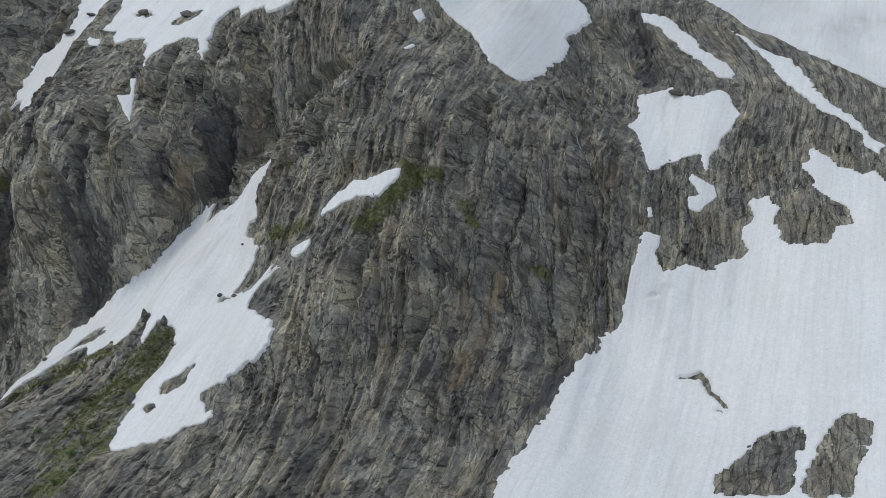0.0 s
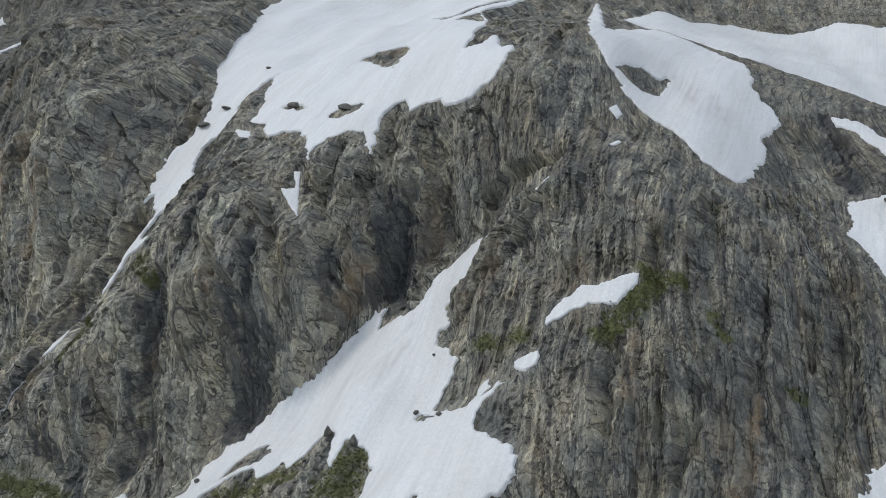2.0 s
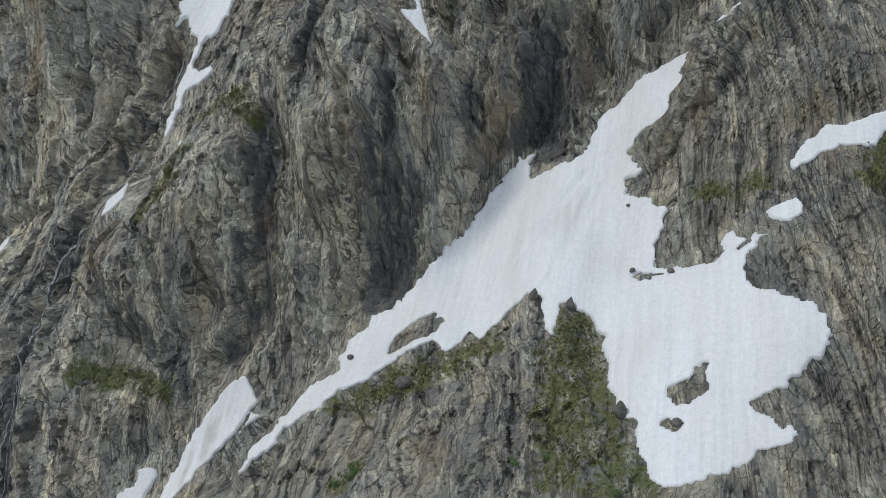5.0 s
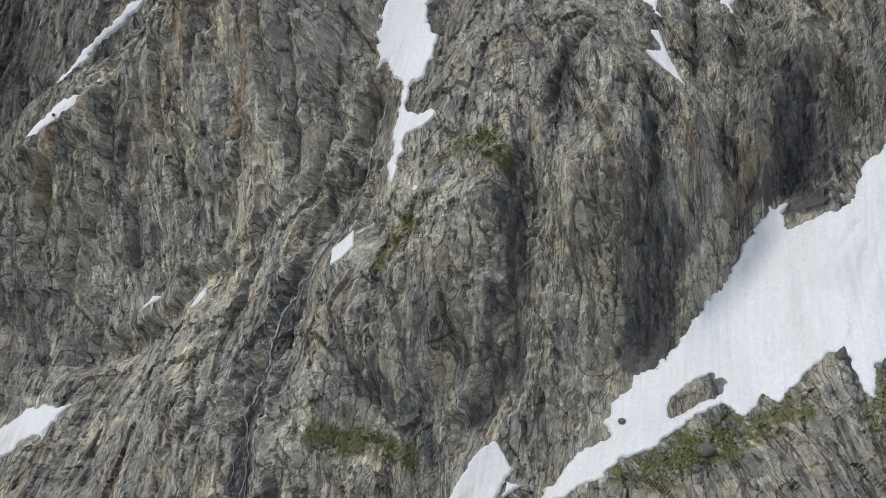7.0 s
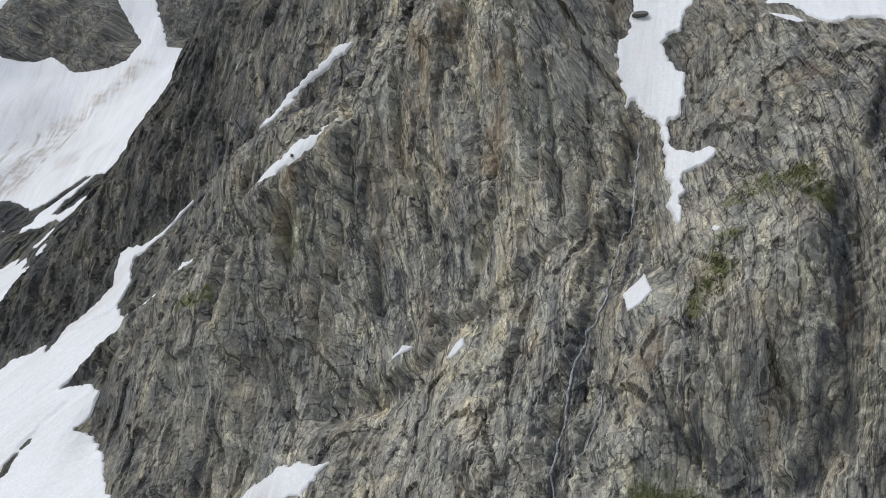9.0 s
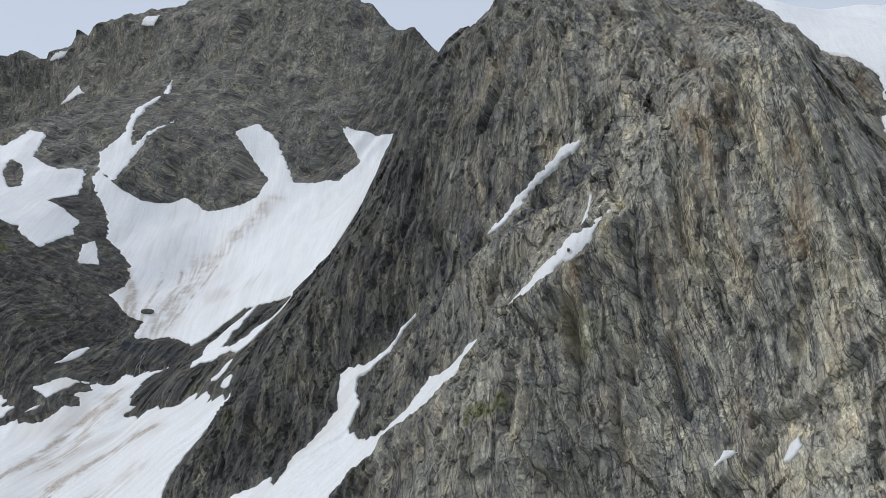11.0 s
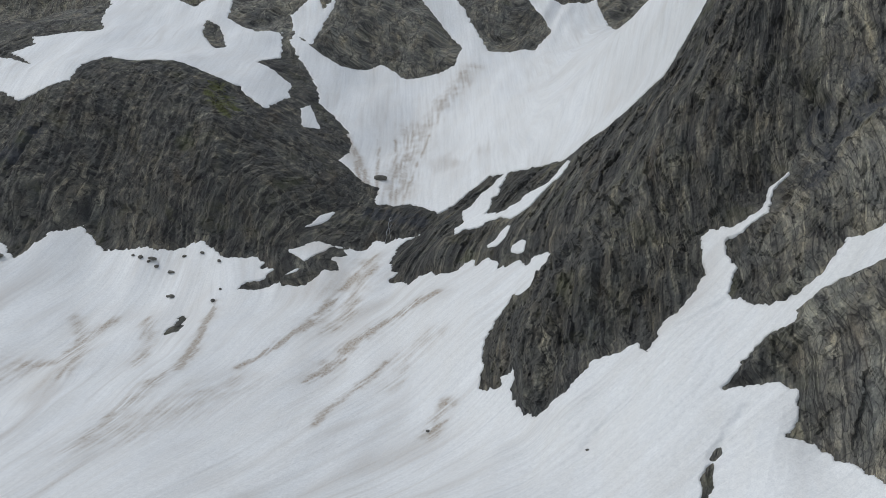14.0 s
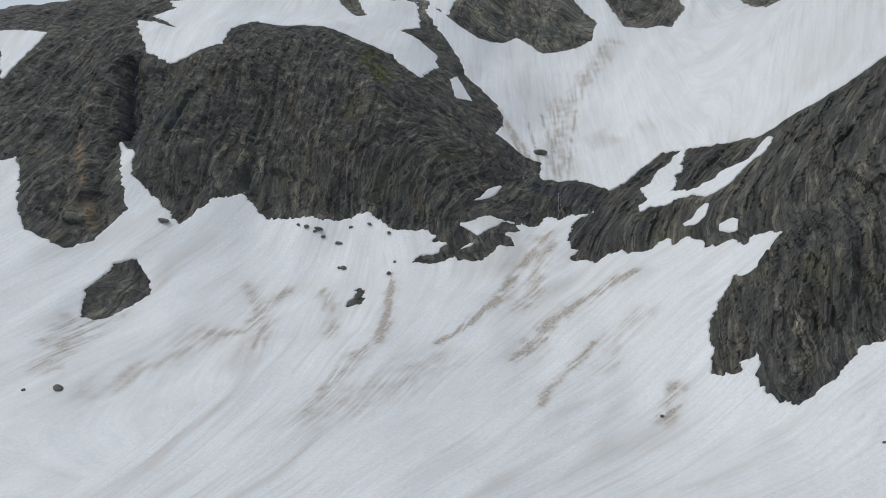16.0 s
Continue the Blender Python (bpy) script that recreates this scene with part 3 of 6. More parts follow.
DIRT = [
    (9, 0.1, [(-10, 186.8), (7.9, 221.9)]),
    (8, 0.12, [(-131.5, 174.1), (-109.6, 145.4)]),
    (5, 0.08, [(-191.1, 20.1), (-184.2, 31.3)]),
    (7, 0.2, [(-407.4, -63.4), (-396.3, -40.8)]),
    (2.5, 0.25, [(-273, -51.7), (-266.9, -33.9)]),
    (1.3, 1, [(-639.2, 93.4), (-642.5, 75.9), (-644.8, 54.6), (-644.2, 36.7), (-646.1, 20.7), (-651.7, 4.9)]),
    (2.6, 0.5, [(-639.2, 93.4), (-642.1, 74.9), (-644, 52.6), (-643.7, 34.5)]),
    (6, 0.36, [(-639.4, 86.4), (-634.2, 58.8), (-634, 39.2)]),
    (3, 0.7, [(-595.1, 60), (-606.2, 49.6), (-614.4, 39.4), (-619, 29.4), (-621.7, 17.7), (-623.1, 5.5)]),
    (1.1, 1, [(-601.4, 53.5), (-609.9, 46.6), (-616.8, 36.2)]),
    (1.3, 1, [(-691, 45.6), (-683.8, 32), (-674.5, 11.7), (-669.5, -2.5)]),
    (2.2, 0.6, [(-674.5, 11.7), (-669.5, -2.5), (-669.7, -13.7)]),
    (4, 0.3, [(-669.7, -13.7), (-669.8, -33.2), (-665.6, -49.1)]),
    (4, 0.42, [(-728.2, 25.5), (-728.5, 7.8), (-723.3, -6.9), (-734.3, -11.8)]),
    (4, 0.34, [(-742.9, 22.3), (-720.8, 2.5), (-708.5, -17)]),
    (3.5, 0.36, [(-713, 28.8), (-698.6, 13.3), (-689.2, -3.2)]),
    (1.3, 1, [(-698.1, 193.5), (-683.9, 175.7), (-670.5, 156.9), (-661.6, 141.3)]),
    (1, 0.7, [(-687.4, 180.9), (-674.2, 157), (-665.1, 141.9)]),
    (1, 0.55, [(-663.7, 224.8), (-652.6, 176.9), (-643.9, 141.9)]),
    (1, 0.5, [(-679, 211.4), (-661.1, 171.4), (-649.7, 139.7)]),
    (1, 0.5, [(-674, 223.7), (-658.6, 174), (-647.9, 140.8)]),
    (0.9, 0.45, [(-685, 203.6), (-668.1, 165.7), (-655.5, 138)]),
    (9, 0.3, [(-675.2, 231.3), (-661.1, 181.8), (-647.9, 140.8)]),
    (7, 0.28, [(-663.1, 305), (-666.4, 255.4), (-669.3, 225.2)]),
    (3.5, 0.5, [(-569.9, 2.7), (-570.2, -4.7), (-569.4, -12.6)]),
    (2, 0.42, [(-605.9, -19.4), (-607.4, -10.9), (-603.7, 8.4), (-600.5, 20.9)]),
    (6, 0.22, [(-586.4, 35.7), (-594.3, 24.8), (-592.4, 9.9)]),
    (6, 0.42, [(-765, -50.2), (-773.1, -32.1), (-775.6, -14.7)]),
    (4, 0.35, [(-777.2, -39.6), (-781.8, -25.1)]),
    (10, 0.22, [(-646.2, -5.4), (-653.1, -28), (-662.8, -47.9)]),
    (9, 0.22, [(-732.9, -13.5), (-735.3, -36), (-741.1, -56.5)]),
]
RUNNELS = [
    (1.2, 0.5, [(-178.7, 36.2), (-189.3, 1.3)]),
    (1.5, 0.5, [(-181.4, 34.6), (-187.5, 8.4)]),
    (1.2, 0.5, [(-184, 40), (-198.3, 10.4)]),
    (2, 0.7, [(-56, 126.8), (-49.8, 96.1)]),
    (2, 0.6, [(-24, 57.1), (-21, 24.5)]),
    (2, 0.7, [(-57.6, 24.4), (-54.1, -15.9)]),
    (2, 0.6, [(-42.1, 46.3), (-43.2, 8.7)]),
    (1.5, 0.8, [(-479.3, 27.7), (-493, 18), (-514.6, -23.5)]),
    (1.5, 0.8, [(-474.4, -14.1), (-481.3, -28.5)]),
    (1.5, 0.8, [(-517.6, -16.7), (-529.5, -31.3)]),
    (1.5, 0.5, [(-485.1, 18.2), (-498.9, -1.2)]),
    (0.55, 1.8, [(-33.8, 17.5), (-29.7, 18.6)]),
    (1.1, 2.4, [(-29.7, 18.6), (-28.4, 19.8), (-26.4, 16.7)]),
    (0.8, 2.4, [(-26.4, 16.7), (-24.9, 13.3)]),
    (0.75, 2.2, [(-24.9, 13.3), (-22.8, 11.9), (-19.9, 8.4)]),
    (0.4, 1.6, [(-22.5, 7.5), (-20.0, 6.6)]),
    (0.6, 0.9, [(-47.1, 43.3), (-41.1, 45.4)]),
    (0.6, 0.8, [(-42.2, 28.9), (-38.2, 29.8)]),
    (0.8, 0.2, [(-476.4, 26), (-483.6, -2), (-495.2, -29.6)]),
    (0.8, 0.28, [(-477.4, 24.9), (-488.5, -3), (-502.4, -31.4)]),
    (0.8, 0.36, [(-479.3, 23.7), (-492.6, -3.8), (-510.5, -32.5)]),
    (0.8, 0.2, [(-481.3, 22.6), (-497.9, -4.3), (-515.9, -34.9)]),
    (0.8, 0.28, [(-483.1, 21.4), (-502.3, -5.5), (-522.8, -37.1)]),
    (0.8, 0.36, [(-485.1, 19.2), (-507.9, -6.7), (-530.2, -38.7)]),
    (0.8, 0.2, [(-487, 18.1), (-512.2, -7.2), (-536.8, -42.1)]),
    (0.8, 0.28, [(-489, 17), (-517.6, -8.8), (-544, -44.5)]),
    (0.8, 0.36, [(-490.9, 14.8), (-522.6, -10.2), (-552.4, -45.9)]),
    (0.8, 0.2, [(-468.7, -13.8), (-472.7, -38.5)]),
    (0.8, 0.2, [(-467.8, -14.5), (-471.6, -38.5)]),
    (0.8, 0.2, [(-466.9, -15.2), (-470.6, -38.5)]),
    (0.8, 0.2, [(-465, -15.7), (-468.5, -38.5)]),
    (0.8, 0.2, [(-464.1, -16.5), (-467.5, -37.5)]),
    (0.8, 0.2, [(-463.2, -17.2), (-466.4, -37.5)]),
    (0.8, 0.12, [(-51, 46.9), (-47.1, -13.8)]),
    (1.1, 0.18, [(-44.1, 44.3), (-41.1, -15.8)]),
    (1.4, 0.24, [(-39.1, 39.6), (-34.1, -17.9)]),
    (0.8, 0.3, [(-35.1, 51.4), (-28, -19.9)]),
    (1.1, 0.12, [(-31.1, 46.6), (-25, -8)]),
    (1.4, 0.18, [(-24.1, 41.6), (-19, -10.1)]),
]
# end of strokes


# ---- snow: outlines on the sheet, in x and s, and the rocks that stand out of it ----
SNOW = {
    "east_snowfield": [(-66.4, -35.6), (-66.1, -23.8), (-64.9, -13.1), (-63.8, -3.4), (-61.8, 11.6), (-59.5, 25.3), (-53.5, 34.6), (-54.4, 37.5), (-54, 46.1), (-52.8, 57), (-51.7, 65.7), (-46.8, 64.1), (-46.9, 56.5), (-44, 52.9), (-38, 57), (-32, 56.2), (-25, 61.9), (-21, 64.7), (-25, 71.4), (-22, 78.1), (-24, 84.9), (-18, 87.8), (-14, 81.8), (-15, 76), (-10, 67.3), (-4.1, 67), (-0.1, 67.8), (1.8, 74.5), (6.8, 75.4), (4.8, 81.2), (-4.1, 88.3), (-9.1, 98.3), (-7.1, 108), (-3.2, 104.9), (3.7, 101.7), (8.7, 97.7), (11.6, 99.7), (14.6, 94.7), (90, 95), (120, 0), (120, -120), (-40, -120), (-62.4, -39.5)],
    "ledge_patch": [(-67.4, 129.6), (-61.1, 131.3), (-55.9, 133.4), (-52.9, 129.3), (-45.8, 131.8), (-37.9, 136.4), (-30.9, 123.4), (-32.9, 113.5), (-34.9, 108.7), (-36.9, 99.8), (-37.9, 92.8), (-40.9, 98.9), (-44.8, 97), (-49.8, 91.9), (-54.6, 86.1), (-56.7, 93.6), (-62.2, 106.7), (-67.2, 110.9), (-65.4, 119.8)],
    "ledge_patch_low": [(-41.8, 90.9), (-33.9, 87.9), (-32.9, 83.9), (-36.9, 76.1), (-40.9, 76), (-41.8, 80.9), (-38.9, 82.9), (-42.8, 87.9)],
    "upper_glacier": [(-171.1, 264.5), (-151.1, 252.8), (-129.6, 238.6), (-111.1, 216.7), (-81.4, 212.5), (-56.5, 201.9), (-41, 186.5), (-19, 169.3), (-3.3, 156), (13.5, 144.9), (59, 117.2), (128, 80), (128.1, 420.2), (-37, 400.4), (-57, 404.3), (-78, 415.3), (-114.1, 401.8), (-141.3, 399.1), (-167.8, 337.8)],
    "strip_a": [(-74.3, 174.3), (-65.1, 174.8), (-55.9, 166.6), (-44.9, 153.9), (-35.9, 148.6), (-35.9, 143.4), (-41.8, 143.6), (-48.9, 150.9), (-54.9, 153.2), (-59.9, 159.5), (-66, 165.2), (-72.2, 168.8)],
    "strip_b": [(-39.8, 171.1), (-27.9, 161.3), (-18, 157.6), (-9.1, 141.9), (-3.2, 131.3), (3.7, 126), (9.6, 117.2), (13.6, 110.4), (13.6, 102.6), (7.7, 111.6), (2.7, 123.1), (-5.1, 126.5), (-17, 141.5), (-27.9, 155.7)],
    "chimney_patch": [(-311.2, 7.8), (-312.8, 14.7), (-307.9, 20.8), (-305.4, 13.9), (-308.3, 9.8)],
    "chimney_bit": [(-294.2, 29.6), (-293.4, 31.9), (-291, 30.1), (-292, 27.9)],
    "slab_bit_a": [(-373.6, 1.5), (-369.5, 7.5), (-365.3, 7.3), (-369.4, 4.4)],
    "slab_bit_b": [(-356.9, 3.9), (-354.9, 8.9), (-352.8, 10.8), (-351.8, 7.7), (-354.8, 3.8)],
    "basin": [(-877.8, 50.1), (-873.6, 56), (-845, 23.5), (-834.3, 13.1), (-813.5, 9.7), (-809.1, 20.5), (-810.2, 42.8), (-835.4, 79.1), (-822.7, 72.9), (-817.9, 61.8), (-786.4, 44.6), (-782.8, 62.1), (-773.3, 73.2), (-759, 64.8), (-726.9, 71.9), (-716.8, 80.6), (-701.0, 72.6), (-694.8, 74.0), (-689.6, 77.1), (-687.0, 75.8), (-682.5, 74.1), (-683.4, 70.1), (-680.8, 71.6), (-676.3, 71.7), (-677.9, 67.3), (-679.3, 63.2), (-684.3, 60.3), (-686.0, 55.8), (-677.1, 58.8), (-673.7, 61.3), (-671.6, 65.7), (-669.3, 63.5), (-660.0, 66.1), (-657.8, 70.1), (-655.8, 77.5), (-650.8, 79.2), (-652.8, 82.2), (-656.2, 84.5), (-656.4, 86.1), (-650.3, 89.9), (-653.4, 92.5), (-652.4, 96.0), (-649.2, 95.7), (-646.9, 98.4), (-644.9, 103.7), (-642.8, 105.6), (-637.5, 103.6), (-634.6, 107.2), (-627.3, 110.3), (-621.5, 114.6), (-628.9, 107.1), (-629.9, 99.0), (-629.6, 89.9), (-626.8, 82.9), (-622.4, 84.0), (-625.0, 78.5), (-624.7, 76.5), (-618.7, 75.6), (-612.4, 72.3), (-610.9, 74.1), (-604.5, 75.2), (-602.7, 77.8), (-599.8, 73.6), (-593.9, 75.3), (-590.2, 79.7), (-585.9, 82.9), (-583.0, 77.3), (-580.6, 79.9), (-576.1, 78.9), (-572.2, 75.5), (-569.6, 70.0), (-563.4, 68.8), (-560.2, 69.4), (-555.4, 65.6), (-555.2, 68.6), (-545.8, 64.2), (-540.6, 61.4), (-542.8, 62.6), (-553.6, 45.6), (-560.3, 30.2), (-557.3, 16.4), (-559.6, 8.4), (-546.2, 11.1), (-543.9, -1.9), (-536.7, -7.8), (-525, 0.6), (-514, 12.6), (-515.7, -43.7), (-500, -130), (-700.3, -150), (-950, -150), (-1000, -20)],
    "upper_basin": [(-766.6, 283.1), (-745.2, 270.1), (-731.9, 267.8), (-716.7, 289.7), (-697.7, 283.1), (-680.5, 294.9), (-674, 306.2), (-677.3, 334.5), (-718.7, 377.1), (-713.9, 404.9), (-691, 386.1), (-658.8, 335.8), (-630.7, 349.2), (-628.8, 386.5), (-656.3, 434.6), (-628.3, 432.6), (-607.8, 449.4), (-505, 188), (-497, 150), (-511, 130), (-525, 133), (-540, 138), (-551, 136), (-601.5, 154.3), (-620.3, 129), (-637.7, 136.1), (-655.2, 130.1), (-656.8, 144.8), (-666, 145.8), (-684.2, 159.1), (-687.8, 180.1), (-699.4, 198.2), (-719.4, 212.9), (-734.5, 237.2), (-763.4, 269.3)],
    "upper_basin_arm": [(-764.8, 280.4), (-778.8, 304.4), (-773.1, 330.2), (-850.6, 499.9), (-844.8, 497.1), (-771.8, 337.8), (-761.1, 316.8), (-761.5, 345.1), (-759.4, 369.7), (-757.4, 330.1), (-753.6, 289.7), (-750.6, 273.3)],
    "dome_patch": [(-871, 243.3), (-887.2, 273.6), (-1143, 538), (-858.2, 295.7), (-833.2, 283.8), (-833.9, 313.5), (-818.8, 309.2), (-806.1, 277.4), (-783.2, 267.4), (-771.7, 279.3), (-758, 247.8), (-757.7, 223.7), (-735.5, 216.4), (-727.2, 199), (-723, 170.2), (-741.7, 180), (-769.6, 185.7), (-814.9, 181.4)],
    "dome_bit": [(-719.7, 193.4), (-720.3, 205.2), (-704, 182.5), (-708.9, 174.1)],
    "saddle_west": [(-886.6, 173.6), (-852.5, 136.9), (-835.8, 131), (-825.9, 135.9), (-813.6, 148.4), (-819.8, 165.8), (-817.5, 182.1), (-799.9, 195.2), (-776.2, 191.4), (-796.3, 234.8), (-810.6, 249.7), (-889.7, 205.7), (-874.4, 192.4), (-881.1, 180.1), (-854.1, 166.1)],
    "pillar_side": [(-924.7, 106.5), (-933.6, 154.2), (-953.2, 155.3), (-965.5, 150.8)],
    "far_strip_a": [(-776, 338), (-810.7, 413.6), (-845.9, 486.3), (-852.4, 511.6), (-838.2, 474.4), (-784.2, 370.9)],
    "far_strip_b": [(-769.8, 285.5), (-776.6, 306.1), (-775, 331.3), (-768.9, 337), (-771.7, 313), (-765.9, 287.4)],
    "far_bit_c": [(-1014, 534), (-987, 543), (-975, 533), (-993, 532)],
    "far_bit_d": [(-1042, 582), (-1032, 585), (-1012, 583), (-1020, 579)],
    "far_bit_e": [(-922, 595), (-922, 608), (-910, 614), (-909, 596)],
    "far_bit_f": [(-661.2, 435.5), (-649.4, 427), (-632.9, 413.1), (-631.2, 391.8), (-642.5, 407.2)],
    "shoulder_bit_a": [(-139.2, 122.7), (-137.4, 127.6), (-134.6, 123.2), (-135.4, 118.5)],
    "shoulder_bit_b": [(-134.4, 102.2), (-132.3, 106.2), (-130.3, 105.1), (-132.3, 101)],
    "west_bit_a": [(-279.9, 108.1), (-281.6, 111.6), (-272.1, 108), (-270.2, 104.1), (-275.1, 104.2)],
    "ledge_bit_a": [(-51.7, 67.6), (-52.6, 72.3), (-50.7, 73.4), (-49.7, 69.6)],
    "runout": [(-562.3, -0.8), (-520.3, 1.1), (-469.7, -19.7), (-453.6, -27), (-429.4, -51.1), (-400, -75), (-340, -80), (-300, -90), (-330, -140), (-560, -150)],
    "west_shoulder": [(-315, 85.3), (-320.1, 97.7), (-322.7, 114), (-319.4, 120.4), (-319.1, 133.1), (-319.1, 139.3), (-328.6, 158.6), (-341.4, 176.2), (-347.4, 193), (-353.1, 211.9), (-358.3, 232.7), (-366.5, 253.4), (-323, 214), (-224, 228), (-243.4, 260.5), (-222, 226.3), (-197.7, 160.1), (-197.8, 148.6), (-191.8, 153), (-189.7, 162.3), (-182.5, 150.4), (-177.8, 153.3), (-174.6, 131.5), (-175.9, 126.1), (-180.6, 122.4), (-184.1, 116.9), (-189.9, 115.3), (-202.9, 122.3), (-209.1, 119.9), (-214.6, 126.4), (-218.5, 124.9), (-219.6, 116.5), (-217.9, 107.3), (-215.4, 97.9), (-217.3, 97.5), (-222.7, 107.3), (-229.2, 107.2), (-233.8, 102.8), (-236.9, 97.9), (-236.2, 89.9), (-243.1, 101.6), (-251.1, 109.8), (-259.2, 109.1), (-263.7, 106.1), (-270.4, 112.3), (-271.4, 116), (-280.9, 117.7), (-281.3, 124), (-285, 135.8), (-291.1, 146.9), (-296.6, 162.4), (-298.4, 173.2), (-293.4, 181.2), (-298.4, 187.4), (-303.6, 180.9), (-300.7, 169.4), (-303.6, 159.9), (-307.2, 150.2), (-310.4, 139), (-312.5, 131.5), (-313.6, 125.3), (-312.1, 114.6), (-305.9, 98.8), (-305.7, 85.7), (-306.5, 74.1)],
    "west_crumb": [(-277.4, 107.1), (-277.2, 109.8), (-273.4, 109.6), (-270.7, 106.2), (-273.3, 103.8)],
    "shoulder_patch": [(-183.6, 253.9), (-153.3, 161.5), (-147.9, 154.1), (-144.5, 146.4), (-140.7, 144.2), (-136.5, 135.5), (-129.3, 129.3), (-119.4, 122.1), (-112.2, 113.1), (-107.3, 106.7), (-102.3, 104.2), (-97.6, 104.3), (-94, 117.5), (-93.9, 126.9), (-91.7, 136.5), (-93.3, 140.7), (-94.9, 145), (-90.3, 162.3), (-92.2, 167.4), (-98.5, 171), (-100.8, 175.4), (-103, 188.9), (-107.8, 206.6), (-114.9, 212.9), (-123, 223.8), (-128.2, 228.6), (-138.3, 234.1), (-149.2, 241.5), (-157.4, 235), (-152.1, 187.2), (-155.2, 183.5), (-182.1, 267.4), (-194.6, 303.3)],
    "saddle_patch": [(-136.3, 31.4), (-135.5, 35.4), (-133.4, 39.6), (-128.4, 44.4), (-122.7, 45.6), (-117.5, 48.3), (-114.2, 49.5), (-114.4, 46.6), (-116, 43.2), (-118.1, 39.3), (-121.6, 39.3), (-125.8, 38.7), (-129.2, 37.3), (-132.3, 34.5)],
    "saddle_bit": [(-139, 17.2), (-140.2, 21), (-137.2, 21.7), (-135.2, 23.9), (-134, 21.7), (-134, 18.7), (-136.5, 16.8)],
    "notch_patch": [(-239.6, 75), (-236.8, 75.2), (-234.9, 76.5), (-238.5, 83.5), (-235.8, 84.3), (-232.3, 74.8), (-227.6, 63.5), (-232.3, 67.5)],
    "couloir": [(-214.3, 24.6), (-209, 36.8), (-205.9, 43), (-202.7, 49.2), (-198.2, 50.1), (-199.7, 47.5), (-199.2, 41.7), (-195.9, 41.4), (-191.6, 43), (-187.4, 43.9), (-184.1, 48.8), (-183.2, 56.2), (-179.1, 60.5), (-177, 63.3), (-173.6, 69.5), (-167.2, 75.3), (-160.7, 76.1), (-158.1, 78), (-154.3, 82.8), (-150.1, 85.5), (-148.2, 86.1), (-152, 81.3), (-155.7, 79), (-160.2, 74.2), (-161.2, 65.1), (-163.1, 57.6), (-165.5, 52.6), (-167.2, 50.3), (-171.7, 49.8), (-173.7, 46.4), (-169.9, 39.4), (-172.3, 37), (-172.8, 33), (-166.2, 29.8), (-161.2, 26.8), (-162.8, 25), (-162.1, 22.9), (-164.6, 17.3), (-164.7, 11.7), (-174.5, 9.8), (-198.1, 5.8)],
    "apron": [(-255.7, -49), (-256.8, -45.1), (-255.4, -40.6), (-252.4, -38), (-250.4, -34.3), (-247.6, -30), (-244.4, -24.7), (-240.9, -23.3), (-237.5, -21.5), (-239.3, -16.4), (-238.6, -12), (-236.2, -9.4), (-233.5, -4.4), (-228.1, -0.8), (-226.4, 2.1), (-220.5, 11.5), (-216.7, 20.3), (-214.3, 24.6), (-188.7, 23.1), (-166.3, 16.1), (-164.3, 10.9), (-157.8, 8.9), (-150.4, 7.4), (-149.9, 10.3), (-149.2, 14.2), (-147, 10.1), (-144, 15.3), (-141.9, 13.4), (-143.5, 9.8), (-145.9, 8.4), (-145.7, 0.6), (-144.2, -1.3), (-139.2, -2.9), (-135.1, -4.9), (-134.7, -4.1), (-129.7, -8.6), (-130.8, -10.9), (-131.1, -14.4), (-133.7, -19), (-138.7, -24.2), (-141.6, -26.1), (-145.1, -28.5), (-143.8, -30.2), (-141.6, -32.5), (-141.4, -34.2), (-138, -33.4), (-136.7, -34.4), (-142.8, -39.5), (-147.8, -43), (-152.9, -46.1), (-158.8, -48.9), (-163.3, -47.2), (-165, -42.6), (-166.1, -38.9), (-166, -34.4), (-169.3, -33.1), (-170.8, -28.7), (-171.8, -24.7), (-173.3, -17.9), (-174.6, -10.2), (-177.9, -5.2), (-181.2, -3.5), (-182.2, -2.2), (-184.6, -3.9), (-185.4, -7.3), (-186, -11.8), (-187.4, -10.4), (-189.2, -5.8), (-190.9, -1.8), (-192.8, -1), (-195.9, -3.2), (-198.9, -6), (-201.3, -8.2), (-203.5, -11.9), (-205.8, -9.4), (-206.6, -11.5), (-210.8, -16.4), (-214, -13.6), (-217.2, -14.9), (-220.1, -17.5), (-224.4, -20.5), (-228.9, -25.4), (-233.5, -27.1), (-235.4, -28.3), (-238.6, -32.9), (-243.5, -35), (-248.5, -37.4), (-251.1, -41.8), (-253.5, -45.7)],
    "apron_bit_a": [(-141.9, 20.8), (-140.4, 22.1), (-137.7, 23.2), (-135, 23.9), (-134.8, 21.3), (-136.6, 18.2), (-139.3, 17.4), (-141.2, 18.8)],
    "apron_bit_b": [(-150.9, 13.6), (-149.7, 16.6), (-147.6, 17.1), (-147, 14.8), (-144.6, 12.9), (-147.1, 10.7), (-149.1, 10.8)],
    "arm": [(-261.4, -27), (-259.1, -29.4), (-260.5, -32.2), (-257.3, -33.6), (-260.2, -36.3), (-261.7, -38.9), (-260.7, -33.2), (-263.6, -40.6), (-268.8, -48.5), (-272.8, -55), (-275.7, -60.8), (-277.4, -63.3), (-277.2, -55), (-276.4, -47.6), (-274.3, -40.8), (-270.9, -33.2), (-269, -28.2), (-266.8, -25.5), (-264.4, -24)],
